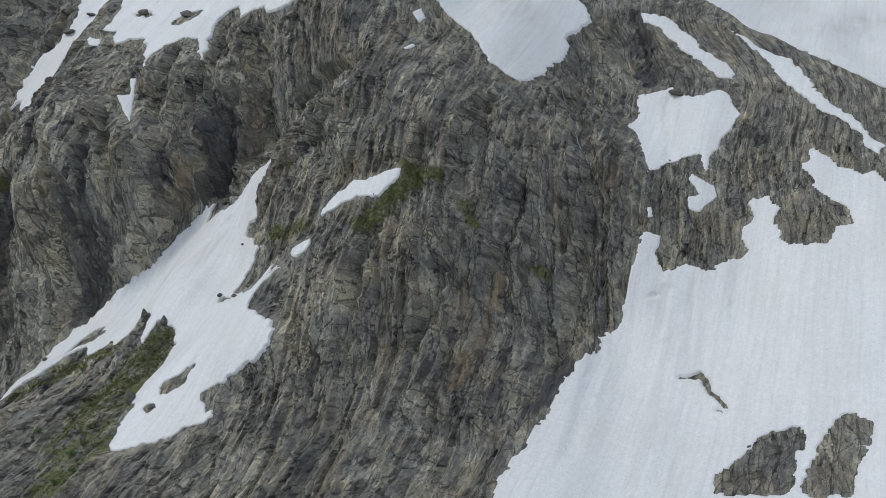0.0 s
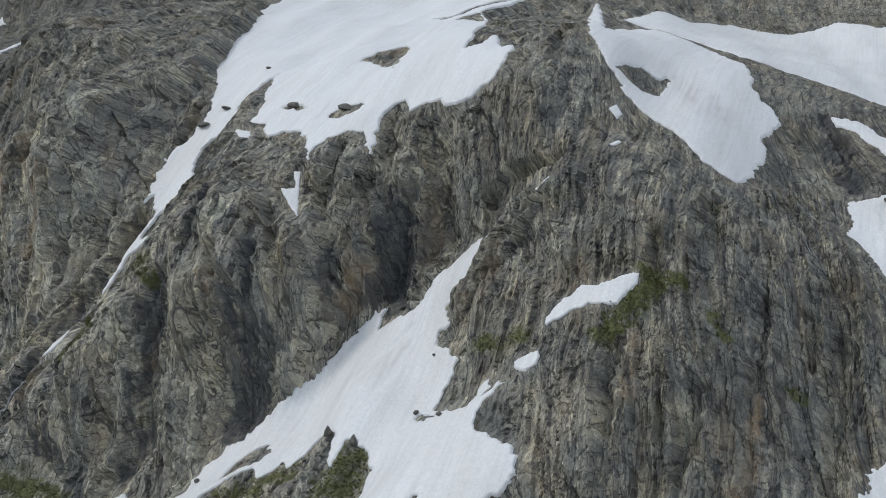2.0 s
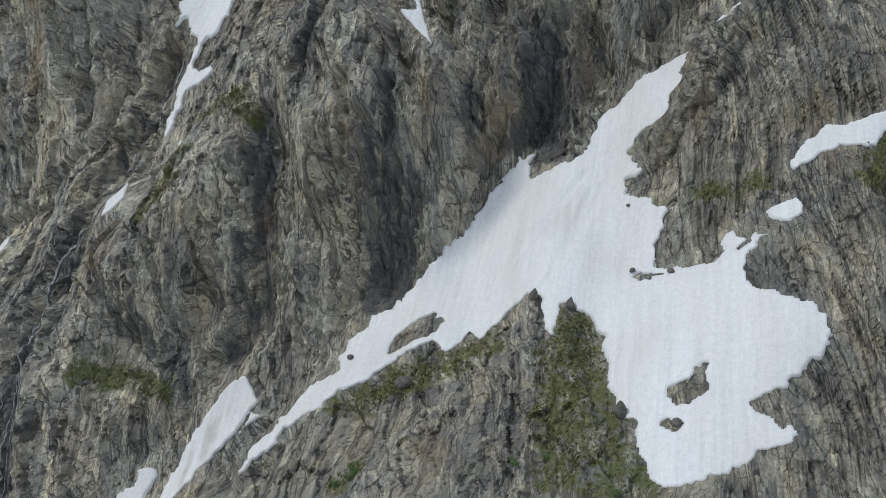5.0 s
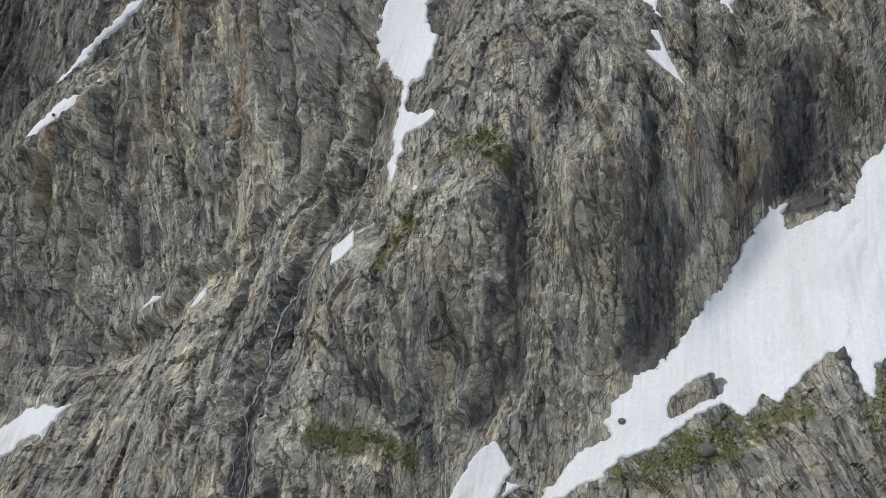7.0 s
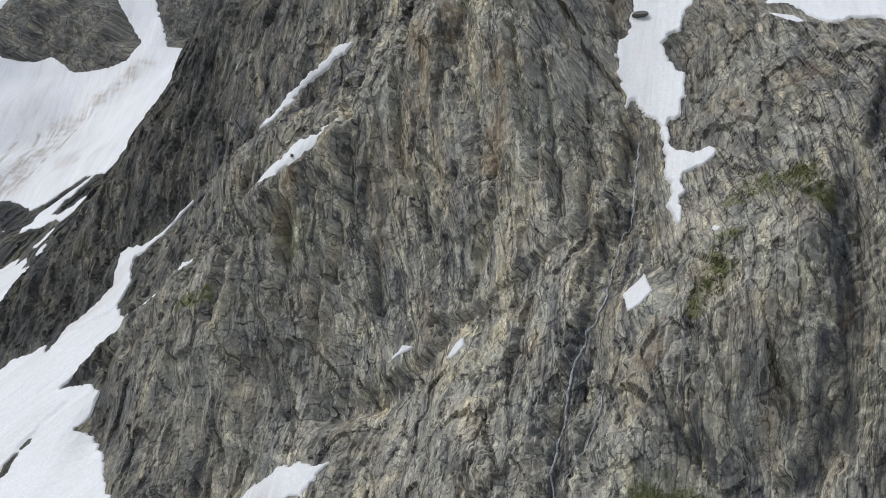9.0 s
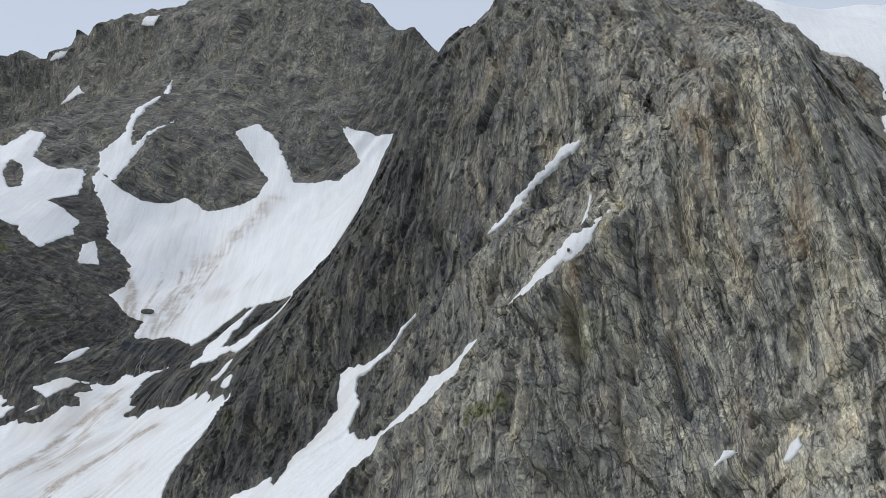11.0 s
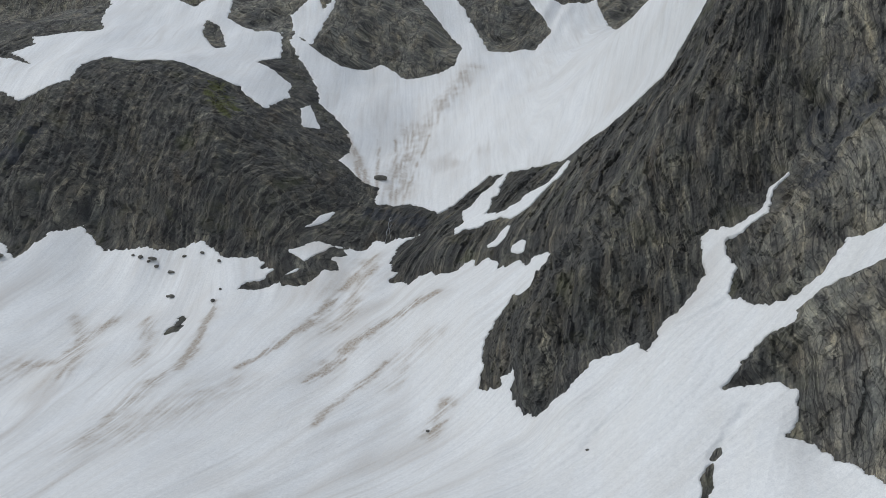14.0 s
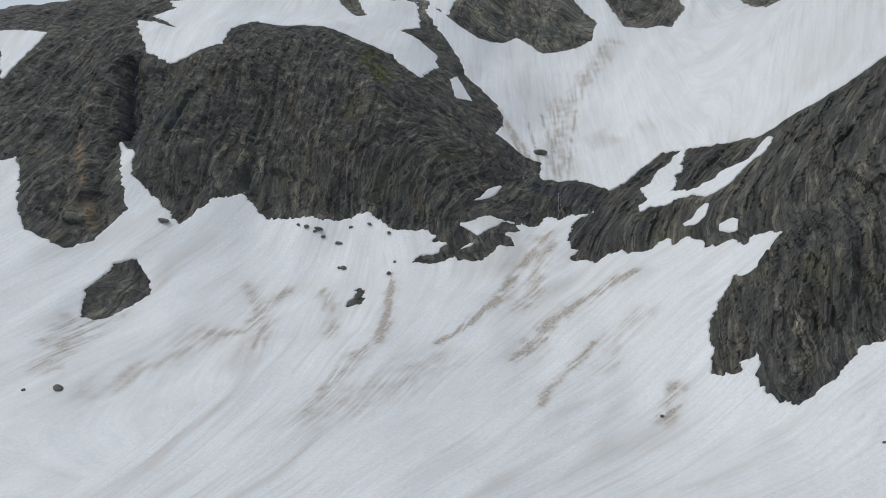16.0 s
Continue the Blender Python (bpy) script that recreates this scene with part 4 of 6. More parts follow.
    "foot_patch": [(-309.8, -73.6), (-305.6, -69.4), (-299.9, -66.1), (-295.4, -63.4), (-290.9, -60.2), (-287.6, -57.1), (-284.8, -55.4), (-284.8, -51.6), (-281.9, -49.8), (-280.5, -50.4), (-281, -55.1), (-280.8, -60.3), (-281.6, -66.3), (-282.5, -68.4)],
    "slab_finger": [(-436.9, -50.9), (-428.3, -52.4), (-423.7, -52.1), (-420.3, -55.7), (-416.2, -55.9), (-413.5, -51.6), (-407.9, -46), (-402, -39.7), (-397.9, -34.5), (-394.4, -29.8), (-387.9, -28), (-384.9, -28.6), (-379, -28.2), (-381.9, -31.5), (-382.9, -37.3), (-387.2, -38), (-390.8, -38.4), (-391.9, -42), (-395.7, -43.7), (-394.1, -48.3), (-392.9, -53.6), (-394.1, -57.6), (-391.9, -62.5), (-387.5, -63.5), (-381.7, -65.5), (-374.7, -63), (-374.2, -58), (-371.7, -56.2), (-370.7, -53.2), (-367.5, -58.5), (-362.5, -66.1), (-360.9, -66.5), (-359.8, -63), (-354.4, -60.8), (-351.4, -61), (-349, -67.8), (-342.2, -69.4), (-340.5, -73), (-336.5, -73.7), (-330.8, -73.6), (-324.8, -76.1), (-326.5, -90.1), (-399.6, -106.2)],
    "strip_p": [(-322.1, 103.9), (-319.6, 89.8), (-317.2, 83.9), (-316.4, 90), (-312.6, 95), (-310.5, 95), (-308.5, 81.5), (-306.3, 67.5), (-305.2, 61.9), (-306.2, 53.5), (-303.9, 49.4), (-303.2, 44.3), (-303.7, 42.6), (-301.9, 38.9), (-301.3, 33.6), (-300.5, 33.4), (-301, 47.3), (-301.5, 48.4), (-300.6, 52), (-296.6, 53.5), (-292.7, 57.2), (-294.8, 59.8), (-296.8, 59.1), (-303.1, 61.4), (-304.6, 63.7), (-305.7, 77), (-304, 83.5), (-301.4, 87.2), (-304, 99.1), (-308.7, 110.1), (-309.8, 121.2), (-306.8, 121.8), (-303.6, 126.6), (-303.2, 137.6), (-320.4, 139.1), (-320, 123.9), (-321.8, 113.8), (-323.3, 111), (-321.4, 106)],
    "dome_snow": [(-319.9, 125.1), (-319.2, 116.9), (-323, 112.3), (-321.3, 103.4), (-318.1, 87.6), (-317.7, 82.7), (-314, 91.2), (-310.8, 94.9), (-309.4, 90.9), (-308.8, 82.5), (-303.5, 78.5), (-301.6, 85.7), (-303, 98.3), (-307.2, 106.6), (-309.1, 111.8), (-308.7, 121.4), (-304.9, 121.3), (-303.5, 132.3), (-301, 134.9), (-300.2, 148.3), (-296.4, 163.6), (-293.5, 173.4), (-286.8, 190.7), (-281.9, 165.5), (-279.8, 156.1), (-272.1, 144.1), (-263, 132.5), (-222.5, 310.8), (-196, 420), (-190, 590), (-386, 470), (-374, 300), (-366.5, 253.4), (-358.3, 232.7), (-353.1, 211.9), (-347.4, 193), (-341.4, 176.2), (-328.6, 158.6), (-319.1, 139.3)],
    "twin_couloir": [(-397.9, 62.1), (-401, 60.5), (-402.9, 55.9), (-407.7, 55.2), (-410.5, 50.5), (-414, 47.3), (-418.9, 42.2), (-424.1, 40.8), (-431.2, 41.8), (-435.4, 38.8), (-439.7, 39.5), (-444.4, 34.5), (-447.9, 34.2), (-452.5, 36), (-454.6, 31.1), (-458.2, 25.3), (-463, 22), (-467.1, 19.5), (-474.4, 21.5), (-479.4, 25.6), (-481.7, 30.9), (-479.9, 37.4), (-482.9, 42.6), (-483.2, 47.3), (-477.1, 50.6), (-472.6, 54.3), (-471, 65.8), (-467.4, 69.6), (-472.2, 66.4), (-473.6, 58.3), (-476.9, 54.6), (-482.8, 53.2), (-488.9, 52.9), (-491.4, 50.3), (-489.7, 38.8), (-488.9, 36.8), (-491.9, 28.4), (-495.9, 25), (-500.1, 17.7), (-502.7, 9.3), (-505.9, 14.1), (-513.6, 12.7), (-520.7, 9), (-521.8, -1), (-526.2, -10.7), (-506.5, -58.2), (-482.4, -55.1), (-483, -33.1), (-480.2, -27.5), (-481.5, -34.6), (-472.9, -53.3), (-448, -51.8), (-448.9, -30.2), (-452.4, -26.9), (-458.7, -22.6), (-465.1, -22.3), (-462.7, -17.2), (-462.6, -10.1), (-466.5, -7.3), (-471.4, -6.5), (-480.1, -6.9), (-477.5, -2.7), (-470.8, 7.5), (-463.7, 9.3), (-462.9, 13.1), (-461.1, 16.8), (-454.5, 20), (-447.3, 19.8), (-441.1, 19.5), (-440.2, 24.7), (-437, 31.6), (-432.7, 37.7), (-428.9, 40.6), (-420.9, 37.2), (-417.3, 37.6), (-411.8, 41.8), (-407.1, 46.1), (-403.6, 49.3), (-401.1, 55.5)],
    "sliver_foot": [(-406.9, 54.7), (-405.9, 58.4), (-407.1, 75.9), (-406.8, 83.8), (-405.5, 83.9), (-405.3, 70.5), (-403.7, 62.7), (-405.6, 56.7)],
    "ridge_bit_a": [(-592, 541), (-588, 548), (-581, 551), (-572, 548), (-570, 528), (-578, 518), (-584, 526)],
    "col_bit_f": [(-671.4, 68.1), (-668.3, 73.2), (-665.9, 75.4), (-666.2, 72.0), (-669.2, 69.3)],
    "sliver": [(-442.3, 87.8), (-437.4, 92.2), (-434.5, 97.1), (-428.5, 104.0), (-422.6, 110.6), (-420.0, 114.8), (-410.9, 115.5), (-413.8, 113.6), (-419.1, 110.2), (-424.3, 105.5), (-429.3, 98.8), (-436.9, 89.7)],
    "col_bit_a": [(-600.9, 100.4), (-602.4, 106.1), (-599.6, 110.1), (-605.6, 123.8), (-601, 125.8), (-600.6, 137), (-595.9, 141.6), (-594.7, 147.4), (-590.3, 150.9), (-588.5, 142.6), (-589.5, 136.6), (-588.3, 128.2), (-590.3, 125.6), (-588.9, 116.9), (-590.1, 114.2), (-582.6, 110.3), (-578.7, 111.4), (-573.5, 112.7), (-570.6, 117.1), (-565.5, 118.3), (-559.9, 118), (-556.9, 127), (-554.1, 132.3), (-551.3, 126.6), (-553.3, 118.6), (-558.1, 116.1), (-562.1, 111.2), (-566.3, 106.4), (-571.1, 104), (-573.4, 102.3), (-580.1, 106.6), (-584.2, 106.2), (-590.2, 106.4), (-597.7, 104.4)],
    "col_bit_b": [(-675.8, 96.1), (-672.3, 102.0), (-671.2, 108.9), (-667.6, 115.5), (-666.2, 115.2), (-667.3, 107.9), (-668.4, 104.5), (-671.6, 100.1)],
    "col_bit_c": [(-675.6, 83.8), (-671.6, 86.8), (-669.1, 90.3), (-665.4, 93.9), (-662.4, 93.1), (-654.3, 94.7), (-655.7, 92.3), (-657.7, 92.3), (-661.3, 87.3), (-663.2, 82.7), (-665.7, 79.2), (-666.6, 75.2), (-666.3, 78.7), (-669.1, 80.9), (-672.8, 81.5)],
    "col_bit_d": [(-581.9, 89.5), (-578.4, 91.4), (-577, 96.1), (-574.3, 99), (-571.9, 97.4), (-572.3, 89.6), (-575.5, 86.3), (-580.6, 87.1)],
    "col_bit_e": [(-566.2, 75.7), (-566.7, 80.3), (-561.7, 81.2), (-559.2, 78.6), (-558.7, 72.6), (-562, 72.8)],
}
STANDING = {
    "east_snowfield": [[(-19, -21.1), (-18, -15.2), (-14, -8.3), (-9, 0.6), (-2.1, 3.4), (-1.1, 0.3), (-2.1, -7.6), (-3.1, -17.5)], [(0.8, -16.6), (1.8, -5.7), (5.8, 6.2), (9.8, 9.1), (13.7, 6), (10.7, -5.9), (9.7, -14.7)]],
    "basin": [[(-781.1, -21.4), (-789.4, -7.3), (-792.5, 10.7), (-787.9, 15.9), (-776.2, 8.1), (-772, 1), (-774.2, -17.4)], [(-696.4, 20.4), (-701.6, 37.7), (-692.9, 26.9), (-692.5, 22.5)], [(-559.6, 8.4), (-562.3, 29.1), (-557.9, 49.7), (-541, 39.9), (-539.8, 18.3), (-544.2, 9.9), (-551.3, 13.4), (-550.6, 6.9)], [(-549, 27.9), (-541.8, -2.3), (-532.4, -9.7), (-525, -2), (-524, 10.4), (-512, 14.5), (-504, 10), (-501, 18.9), (-505, 30.8), (-531.7, 35.4)]],
    "dome_patch": [[(-806.8, 249.2), (-813.4, 266.9), (-801.8, 261.2), (-782.5, 234), (-784.5, 227.1)]],
    "runout": [[(-479.9, -26.6), (-482.9, -30.1), (-486, -42.9), (-482.8, -42.3), (-480.8, -34.5)], [(-549, 27.9), (-543, -1.9), (-533.7, -9.2), (-525.3, -2), (-524.1, 10.3), (-512.1, 14.5), (-504, 10), (-501, 18.9), (-505, 30.8), (-531, 35.1)]],
    "west_shoulder": [[(-264.9, 171.6), (-289.6, 231.6), (-267, 222.2), (-236, 175), (-229.9, 150.7), (-249.5, 167), (-260, 167.5)], [(-271.3, 129.1), (-266, 129.5), (-257.7, 126.4), (-260.4, 124.5)], [(-243.8, 120.4), (-240.4, 126.8), (-231.2, 126.1), (-233.5, 119.9), (-238.6, 116.4)], [(-295.1, 267.1), (-300.6, 293.1), (-277.7, 268.9), (-270.1, 249.7), (-270.7, 234.9)]],
    "shoulder_patch": [[(-141.7, 149.4), (-140.6, 157.1), (-137.3, 162.6), (-132.4, 161), (-128.4, 165), (-129.6, 148.3), (-133.1, 145), (-137.7, 146.7)]],
    "apron": [[(-225.4, -16.5), (-225.9, -11.6), (-222.9, -8.3), (-218.5, -4.6), (-216.8, -3.6), (-216.8, -6), (-214.7, -5.9), (-214.4, -8.9), (-216.3, -12), (-219.5, -13.8)], [(-161.6, -29.1), (-160.6, -27.2), (-156.4, -24.4), (-154.1, -20.2), (-152.9, -19.9), (-153.4, -22.2), (-152, -25.3), (-154, -28), (-157.6, -29.6)], [(-161.5, -34.8), (-159.8, -33.7), (-156.8, -34.1), (-158.8, -35.7)], [(-168.4, 8.1), (-164.6, 7.8), (-162.8, 7.6), (-165.2, 6), (-167.6, 6.6)]],
    "slab_finger": [[(-405.1, -86.1), (-405.2, -80.7), (-402.2, -75.5), (-400, -70.6), (-396.7, -73.7), (-393.6, -70.5), (-393.8, -74.7), (-393.2, -79.8), (-393, -84.1), (-397.7, -86), (-402.9, -90.9), (-405.2, -89.9)]],
    "dome_snow": [[(-269, 259), (-261, 255.5), (-250, 258), (-240, 268), (-232, 284), (-243, 278), (-250, 271), (-256, 262)], [(-246, 300), (-236, 296), (-224, 318), (-228, 330)], [(-299, 189), (-294, 189.5), (-294.5, 195), (-297.5, 195)], [(-314.5, 134.8), (-315, 128.9), (-312.2, 124.6), (-312, 130.6)], [(-305.9, 142.9), (-304.9, 137.7), (-303.1, 141.7)]],
}


def inset(x, s, ring):
    """How far inside the ring a place lies, in metres; outside it is negative."""
    inside, best = np.zeros(x.shape, bool), np.full(x.shape, 1e9)
    for (ax, ay), (bx, by) in zip(ring, ring[1:] + ring[:1]):
        ex, ey = bx - ax, by - ay
        f = np.clip(((x - ax) * ex + (s - ay) * ey) / (ex * ex + ey * ey + 1e-9), 0, 1)
        best = np.minimum(best, (x - ax - f * ex) ** 2 + (s - ay - f * ey) ** 2)
        if ay != by:
            inside ^= ((ay > s) != (by > s)) & (x < ax + (s - ay) * ex / ey)
    return np.where(inside, 1, -1) * np.sqrt(best)


def depth(name, x, s):
    ring = SNOW[name]
    d = inset(x, s, ring)
    for rock in STANDING.get(name, ()):
        d = np.minimum(d, -inset(x, s, rock))
    size = min(max(p[0] for p in ring) - min(p[0] for p in ring), 40)
    return d - 0.4 * max(0, 1 - size / 30) + min(1, size / 22) * (0.65 * grain(x / 6, s / 5, 7) + 1.0 * blocks(x / 4.2, s / 3.6, 8) + 0.35 * grain(x / 1.8, s / 1.6, 9) + 0.5 * blocks(x / 2.1, s / 1.7, 10) + 0.5 * blocks(x / 1.1, s / 0.95, 14)) * (0.45 + 0.55 * smooth(8, 45, size))


def covered(x, s):
    out = np.full(x.shape, -30.0)
    for name, ring in SNOW.items():
        a, b, c, d = bounds(ring, 8)
        near = (x > a) & (x < b) & (s > c) & (s < d)
        if near.any():
            out[near] = np.maximum(out[near], depth(name, x[near], s[near]))
    return out


def swell(x, s):
    c, a = strata(x, s)
    return 2.2 * grain(c / 21, a / 80, 11) + 1.8 * grain(x / 32, s / 32, 91) + 1.1 * grain(x / 33, s / 40, 101) + 0.5 * grain(x / 13, s / 17, 102)


def rock_height(x, s, step=0.6):
    c = covered(x, s)
    rough = relief(x, s, step) - along(x, s, CLEFTS, 1.25) * (1 - 0.55 * smooth(-450, -490, x) * smooth(-800, -700, x))
    bare = np.maximum(-c, 0)
    rough = np.clip(rough * (1 - 0.82 * smooth(-5, 0.5, c) - 0.15 * smooth(0, 4, c)), -0.3 - 0.8 * bare, 0.15 + 0.7 * bare)
    return base(x, s) + swell(x, s) + rough + along(x, s, RIBS, 0.7) * smooth(1.0, -3.0, c) - 0.5 * smooth(0.0, 2.5, c)


def sheet_mesh(name, x, s, h, keep=None, rounded=True):
    """A grid of quads over x and s."""
    n, m = h.shape
    places = to_world(x, s, h).reshape(-1, 3)
    number = np.arange(n * m).reshape(n, m)
    quads = np.stack([number[:-1, :-1], number[1:, :-1], number[1:, 1:], number[:-1, 1:]], -1).reshape(-1, 4)
    if keep is not None:
        quads = quads[keep[:-1, :-1].ravel() | keep[1:, :-1].ravel() | keep[1:, 1:].ravel() | keep[:-1, 1:].ravel()]
        used = np.zeros(n * m, bool)
        used[quads.ravel()] = True
        places, quads = places[used], (np.cumsum(used) - 1)[quads]
    mesh = bpy.data.meshes.new(name)
    mesh.vertices.add(len(places))
    mesh.vertices.foreach_set("co", places.astype(np.float32).ravel())
    mesh.loops.add(4 * len(quads))
    mesh.loops.foreach_set("vertex_index", quads.astype(np.int32).ravel())
    mesh.polygons.add(len(quads))
    mesh.polygons.foreach_set("loop_start", np.arange(0, 4 * len(quads), 4, dtype=np.int32))
    mesh.polygons.foreach_set("use_smooth", np.full(len(quads), rounded))
    mesh.update(calc_edges=True)
    return mesh


def mark(mesh, name, values):
    mesh.attributes.new(name, "FLOAT", "POINT").data.foreach_set("value", values.astype(np.float32).ravel())


def grid(x0, x1, s0, s1, step):
    return np.meshgrid(np.arange(x0, x1 + step / 2, step), np.arange(s0, s1 + step / 2, step), indexing="ij")


# ---- materials ----
def material(name):
    m = bpy.data.materials.new(name)
    m.use_nodes = True
    return m, m.node_tree.nodes, m.node_tree.links.new, m.node_tree.nodes["Principled BSDF"]


def noise_node(nodes, link, at, scale, detail=6.0, rough=0.6, stretch=(1, 1, 1), turn=(0, 0, 0)):
    mapping = nodes.new("ShaderNodeMapping")
    mapping.inputs["Scale"].default_value = stretch
    mapping.inputs["Rotation"].default_value = [radians(a) for a in turn]
    link(at, mapping.inputs[0])
    n = nodes.new("ShaderNodeTexNoise")
    n.inputs["Scale"].default_value, n.inputs["Detail"].default_value, n.inputs["Roughness"].default_value = scale, detail, rough
    link(mapping.outputs[0], n.inputs["Vector"])
    return n.outputs[0]


def ramp(nodes, link, value, stops):
    r = nodes.new("ShaderNodeValToRGB")
    while len(r.color_ramp.elements) < len(stops):
        r.color_ramp.elements.new(0.5)
    for e, (at, colour) in zip(r.color_ramp.elements, stops):
        e.position, e.color = at, (*colour, 1) if len(colour) == 3 else colour
    link(value, r.inputs[0])
    return r.outputs[0]


def mixed(nodes, link, factor, a, b, blend="MIX"):
    m = nodes.new("ShaderNodeMix")
    m.data_type, m.blend_type = "RGBA", blend
    for socket, v in ((m.inputs[0], factor), (m.inputs[6], a), (m.inputs[7], b)):
        if isinstance(v, bpy.types.NodeSocket):
            link(v, socket)
        elif isinstance(v, tuple):
            socket.default_value = (*v, 1)
        else:
            socket.default_value = v
    return m.outputs[2]


def bump(nodes, link, height, strength, distance, under=None):
    b = nodes.new("ShaderNodeBump")
    b.inputs["Strength"].default_value, b.inputs["Distance"].default_value = strength, distance
    link(height, b.inputs["Height"])
    if under is not None:
        link(under, b.inputs["Normal"])
    return b.outputs[0]


def stain(nodes, name):
    n = nodes.new("ShaderNodeAttribute")
    n.attribute_name = name
    return n.outputs["Fac"]


def joints(nodes, link, at, size, turn=0.0):
    """Rock split into angular pieces of about this size across and along: the joint lines, a tone for each piece, and its tilted face."""
    mapping = nodes.new("ShaderNodeMapping")
    mapping.inputs["Scale"].default_value = (1 / size[0], 1 / size[1], 0)
    turned = nodes.new("ShaderNodeMapping")
    turned.inputs["Rotation"].default_value = (0, 0, radians(turn))
    link(at, turned.inputs[0])
    link(turned.outputs[0], mapping.inputs[0])
    pieces, edges = nodes.new("ShaderNodeTexVoronoi"), nodes.new("ShaderNodeTexVoronoi")
    edges.feature = "DISTANCE_TO_EDGE"
    for v in (pieces, edges):
        v.voronoi_dimensions = "2D"
        v.inputs["Scale"].default_value = 1.0
        link(mapping.outputs[0], v.inputs["Vector"])
    off, lean, face = nodes.new("ShaderNodeVectorMath"), nodes.new("ShaderNodeVectorMath"), nodes.new("ShaderNodeVectorMath")
    off.operation, lean.operation, face.operation = "SUBTRACT", "SUBTRACT", "DOT_PRODUCT"
    link(mapping.outputs[0], off.inputs[0])
    link(pieces.outputs["Position"], off.inputs[1])
    link(pieces.outputs["Color"], lean.inputs[0])
    lean.inputs[1].default_value = (0.5, 0.5, 0.5)
    link(off.outputs[0], face.inputs[0])
    link(lean.outputs[0], face.inputs[1])
    tone = nodes.new("ShaderNodeSeparateColor")
    link(pieces.outputs["Color"], tone.inputs[0])
    return edges.outputs["Distance"], tone.outputs[2], face.outputs["Value"]


def rock_material():
    """Weathered schist: jointed faces of dark and pale rock with lichen, turf, ochre stains, wet streaks, and cleft
    shade and haze put into the colour.
    """
    m, nodes, link, shader = material("weathered_schist")
    at = nodes.new("ShaderNodeTexCoord").outputs["Object"]
    lie = nodes.new("ShaderNodeAttribute")
    lie.attribute_name = "strata"
    bent = nodes.new("ShaderNodeVectorMath")
    bent.operation = "MULTIPLY_ADD"
    wander = nodes.new("ShaderNodeTexNoise")
    wander.inputs["Scale"].default_value, wander.inputs["Detail"].default_value = 0.55, 5.0
    link(at, wander.inputs["Vector"])
    link(wander.outputs["Color"], bent.inputs[0])
    bent.inputs[1].default_value = (0.7, 0.9, 0.0)
    link(lie.outputs["Vector"], bent.inputs[2])
    streak = noise_node(nodes, link, lie.outputs["Vector"], 1.0, 5, 0.62, (0.42, 0.16, 0.5))
    layer = noise_node(nodes, link, lie.outputs["Vector"], 1.0, 5, 0.65, (0.7, 0.035, 0.5))
    seam = noise_node(nodes, link, lie.outputs["Vector"], 1.0, 4, 0.7, (1.9, 0.045, 0.5))
    crack = noise_node(nodes, link, lie.outputs["Vector"], 1.0, 3, 0.55, (0.2, 0.022, 0.5))
    split = noise_node(nodes, link, lie.outputs["Vector"], 1.0, 3, 0.6, (0.075, 0.05, 0.5), (0, 0, 0.5))
    band = noise_node(nodes, link, lie.outputs["Vector"], 1.0, 4, 0.6, (0.14, 0.014, 0.5))
    patch = noise_node(nodes, link, at, 0.05, 5, 0.6)
    speck = noise_node(nodes, link, at, 1.5, 4, 0.7)
    grit = noise_node(nodes, link, at, 0.3, 5, 0.7)
    slabs = joints(nodes, link, bent.outputs[0], (2.6, 17.0))
    lumps = joints(nodes, link, bent.outputs[0], (1.7, 6.5), 6)
    chips = joints(nodes, link, bent.outputs[0], (0.75, 2.4), -9)
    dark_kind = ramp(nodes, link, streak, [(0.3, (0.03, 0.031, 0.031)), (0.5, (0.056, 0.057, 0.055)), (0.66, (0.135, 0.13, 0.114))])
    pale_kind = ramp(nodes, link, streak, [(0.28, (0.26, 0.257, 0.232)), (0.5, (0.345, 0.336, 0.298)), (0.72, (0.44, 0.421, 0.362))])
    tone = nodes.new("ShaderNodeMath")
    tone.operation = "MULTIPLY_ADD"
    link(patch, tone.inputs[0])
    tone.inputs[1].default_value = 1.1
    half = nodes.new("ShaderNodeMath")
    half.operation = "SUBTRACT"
    link(stain(nodes, "kind_and_haze"), half.inputs[0])
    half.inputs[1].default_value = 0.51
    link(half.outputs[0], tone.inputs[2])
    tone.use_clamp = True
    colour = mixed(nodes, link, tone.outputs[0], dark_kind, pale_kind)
    for piece, low, high in ((slabs, 0.84, 1.16), (lumps, 0.8, 1.2), (chips, 0.76, 1.26)):
        colour = mixed(nodes, link, 1.0, colour, ramp(nodes, link, piece[1], [(0.0, (low, low, low * 1.02)), (1.0, (high, high * 0.995, high * 0.96))]), "MULTIPLY")
    colour = mixed(nodes, link, 1.0, colour, ramp(nodes, link, layer, [(0.34, (0.82, 0.83, 0.85)), (0.5, (1, 1, 1)), (0.66, (1.19, 1.18, 1.14))]), "MULTIPLY")
    colour = mixed(nodes, link, 1.0, colour, ramp(nodes, link, grit, [(0.3, (0.8, 0.81, 0.83)), (0.5, (1, 1, 1)), (0.7, (1.22, 1.21, 1.18))]), "MULTIPLY")
    colour = mixed(nodes, link, 1.0, colour, ramp(nodes, link, seam, [(0.32, (0.7, 0.71, 0.73)), (0.46, (1, 1, 1)), (0.56, (1, 1, 1)), (0.7, (1.36, 1.34, 1.28))]), "MULTIPLY")
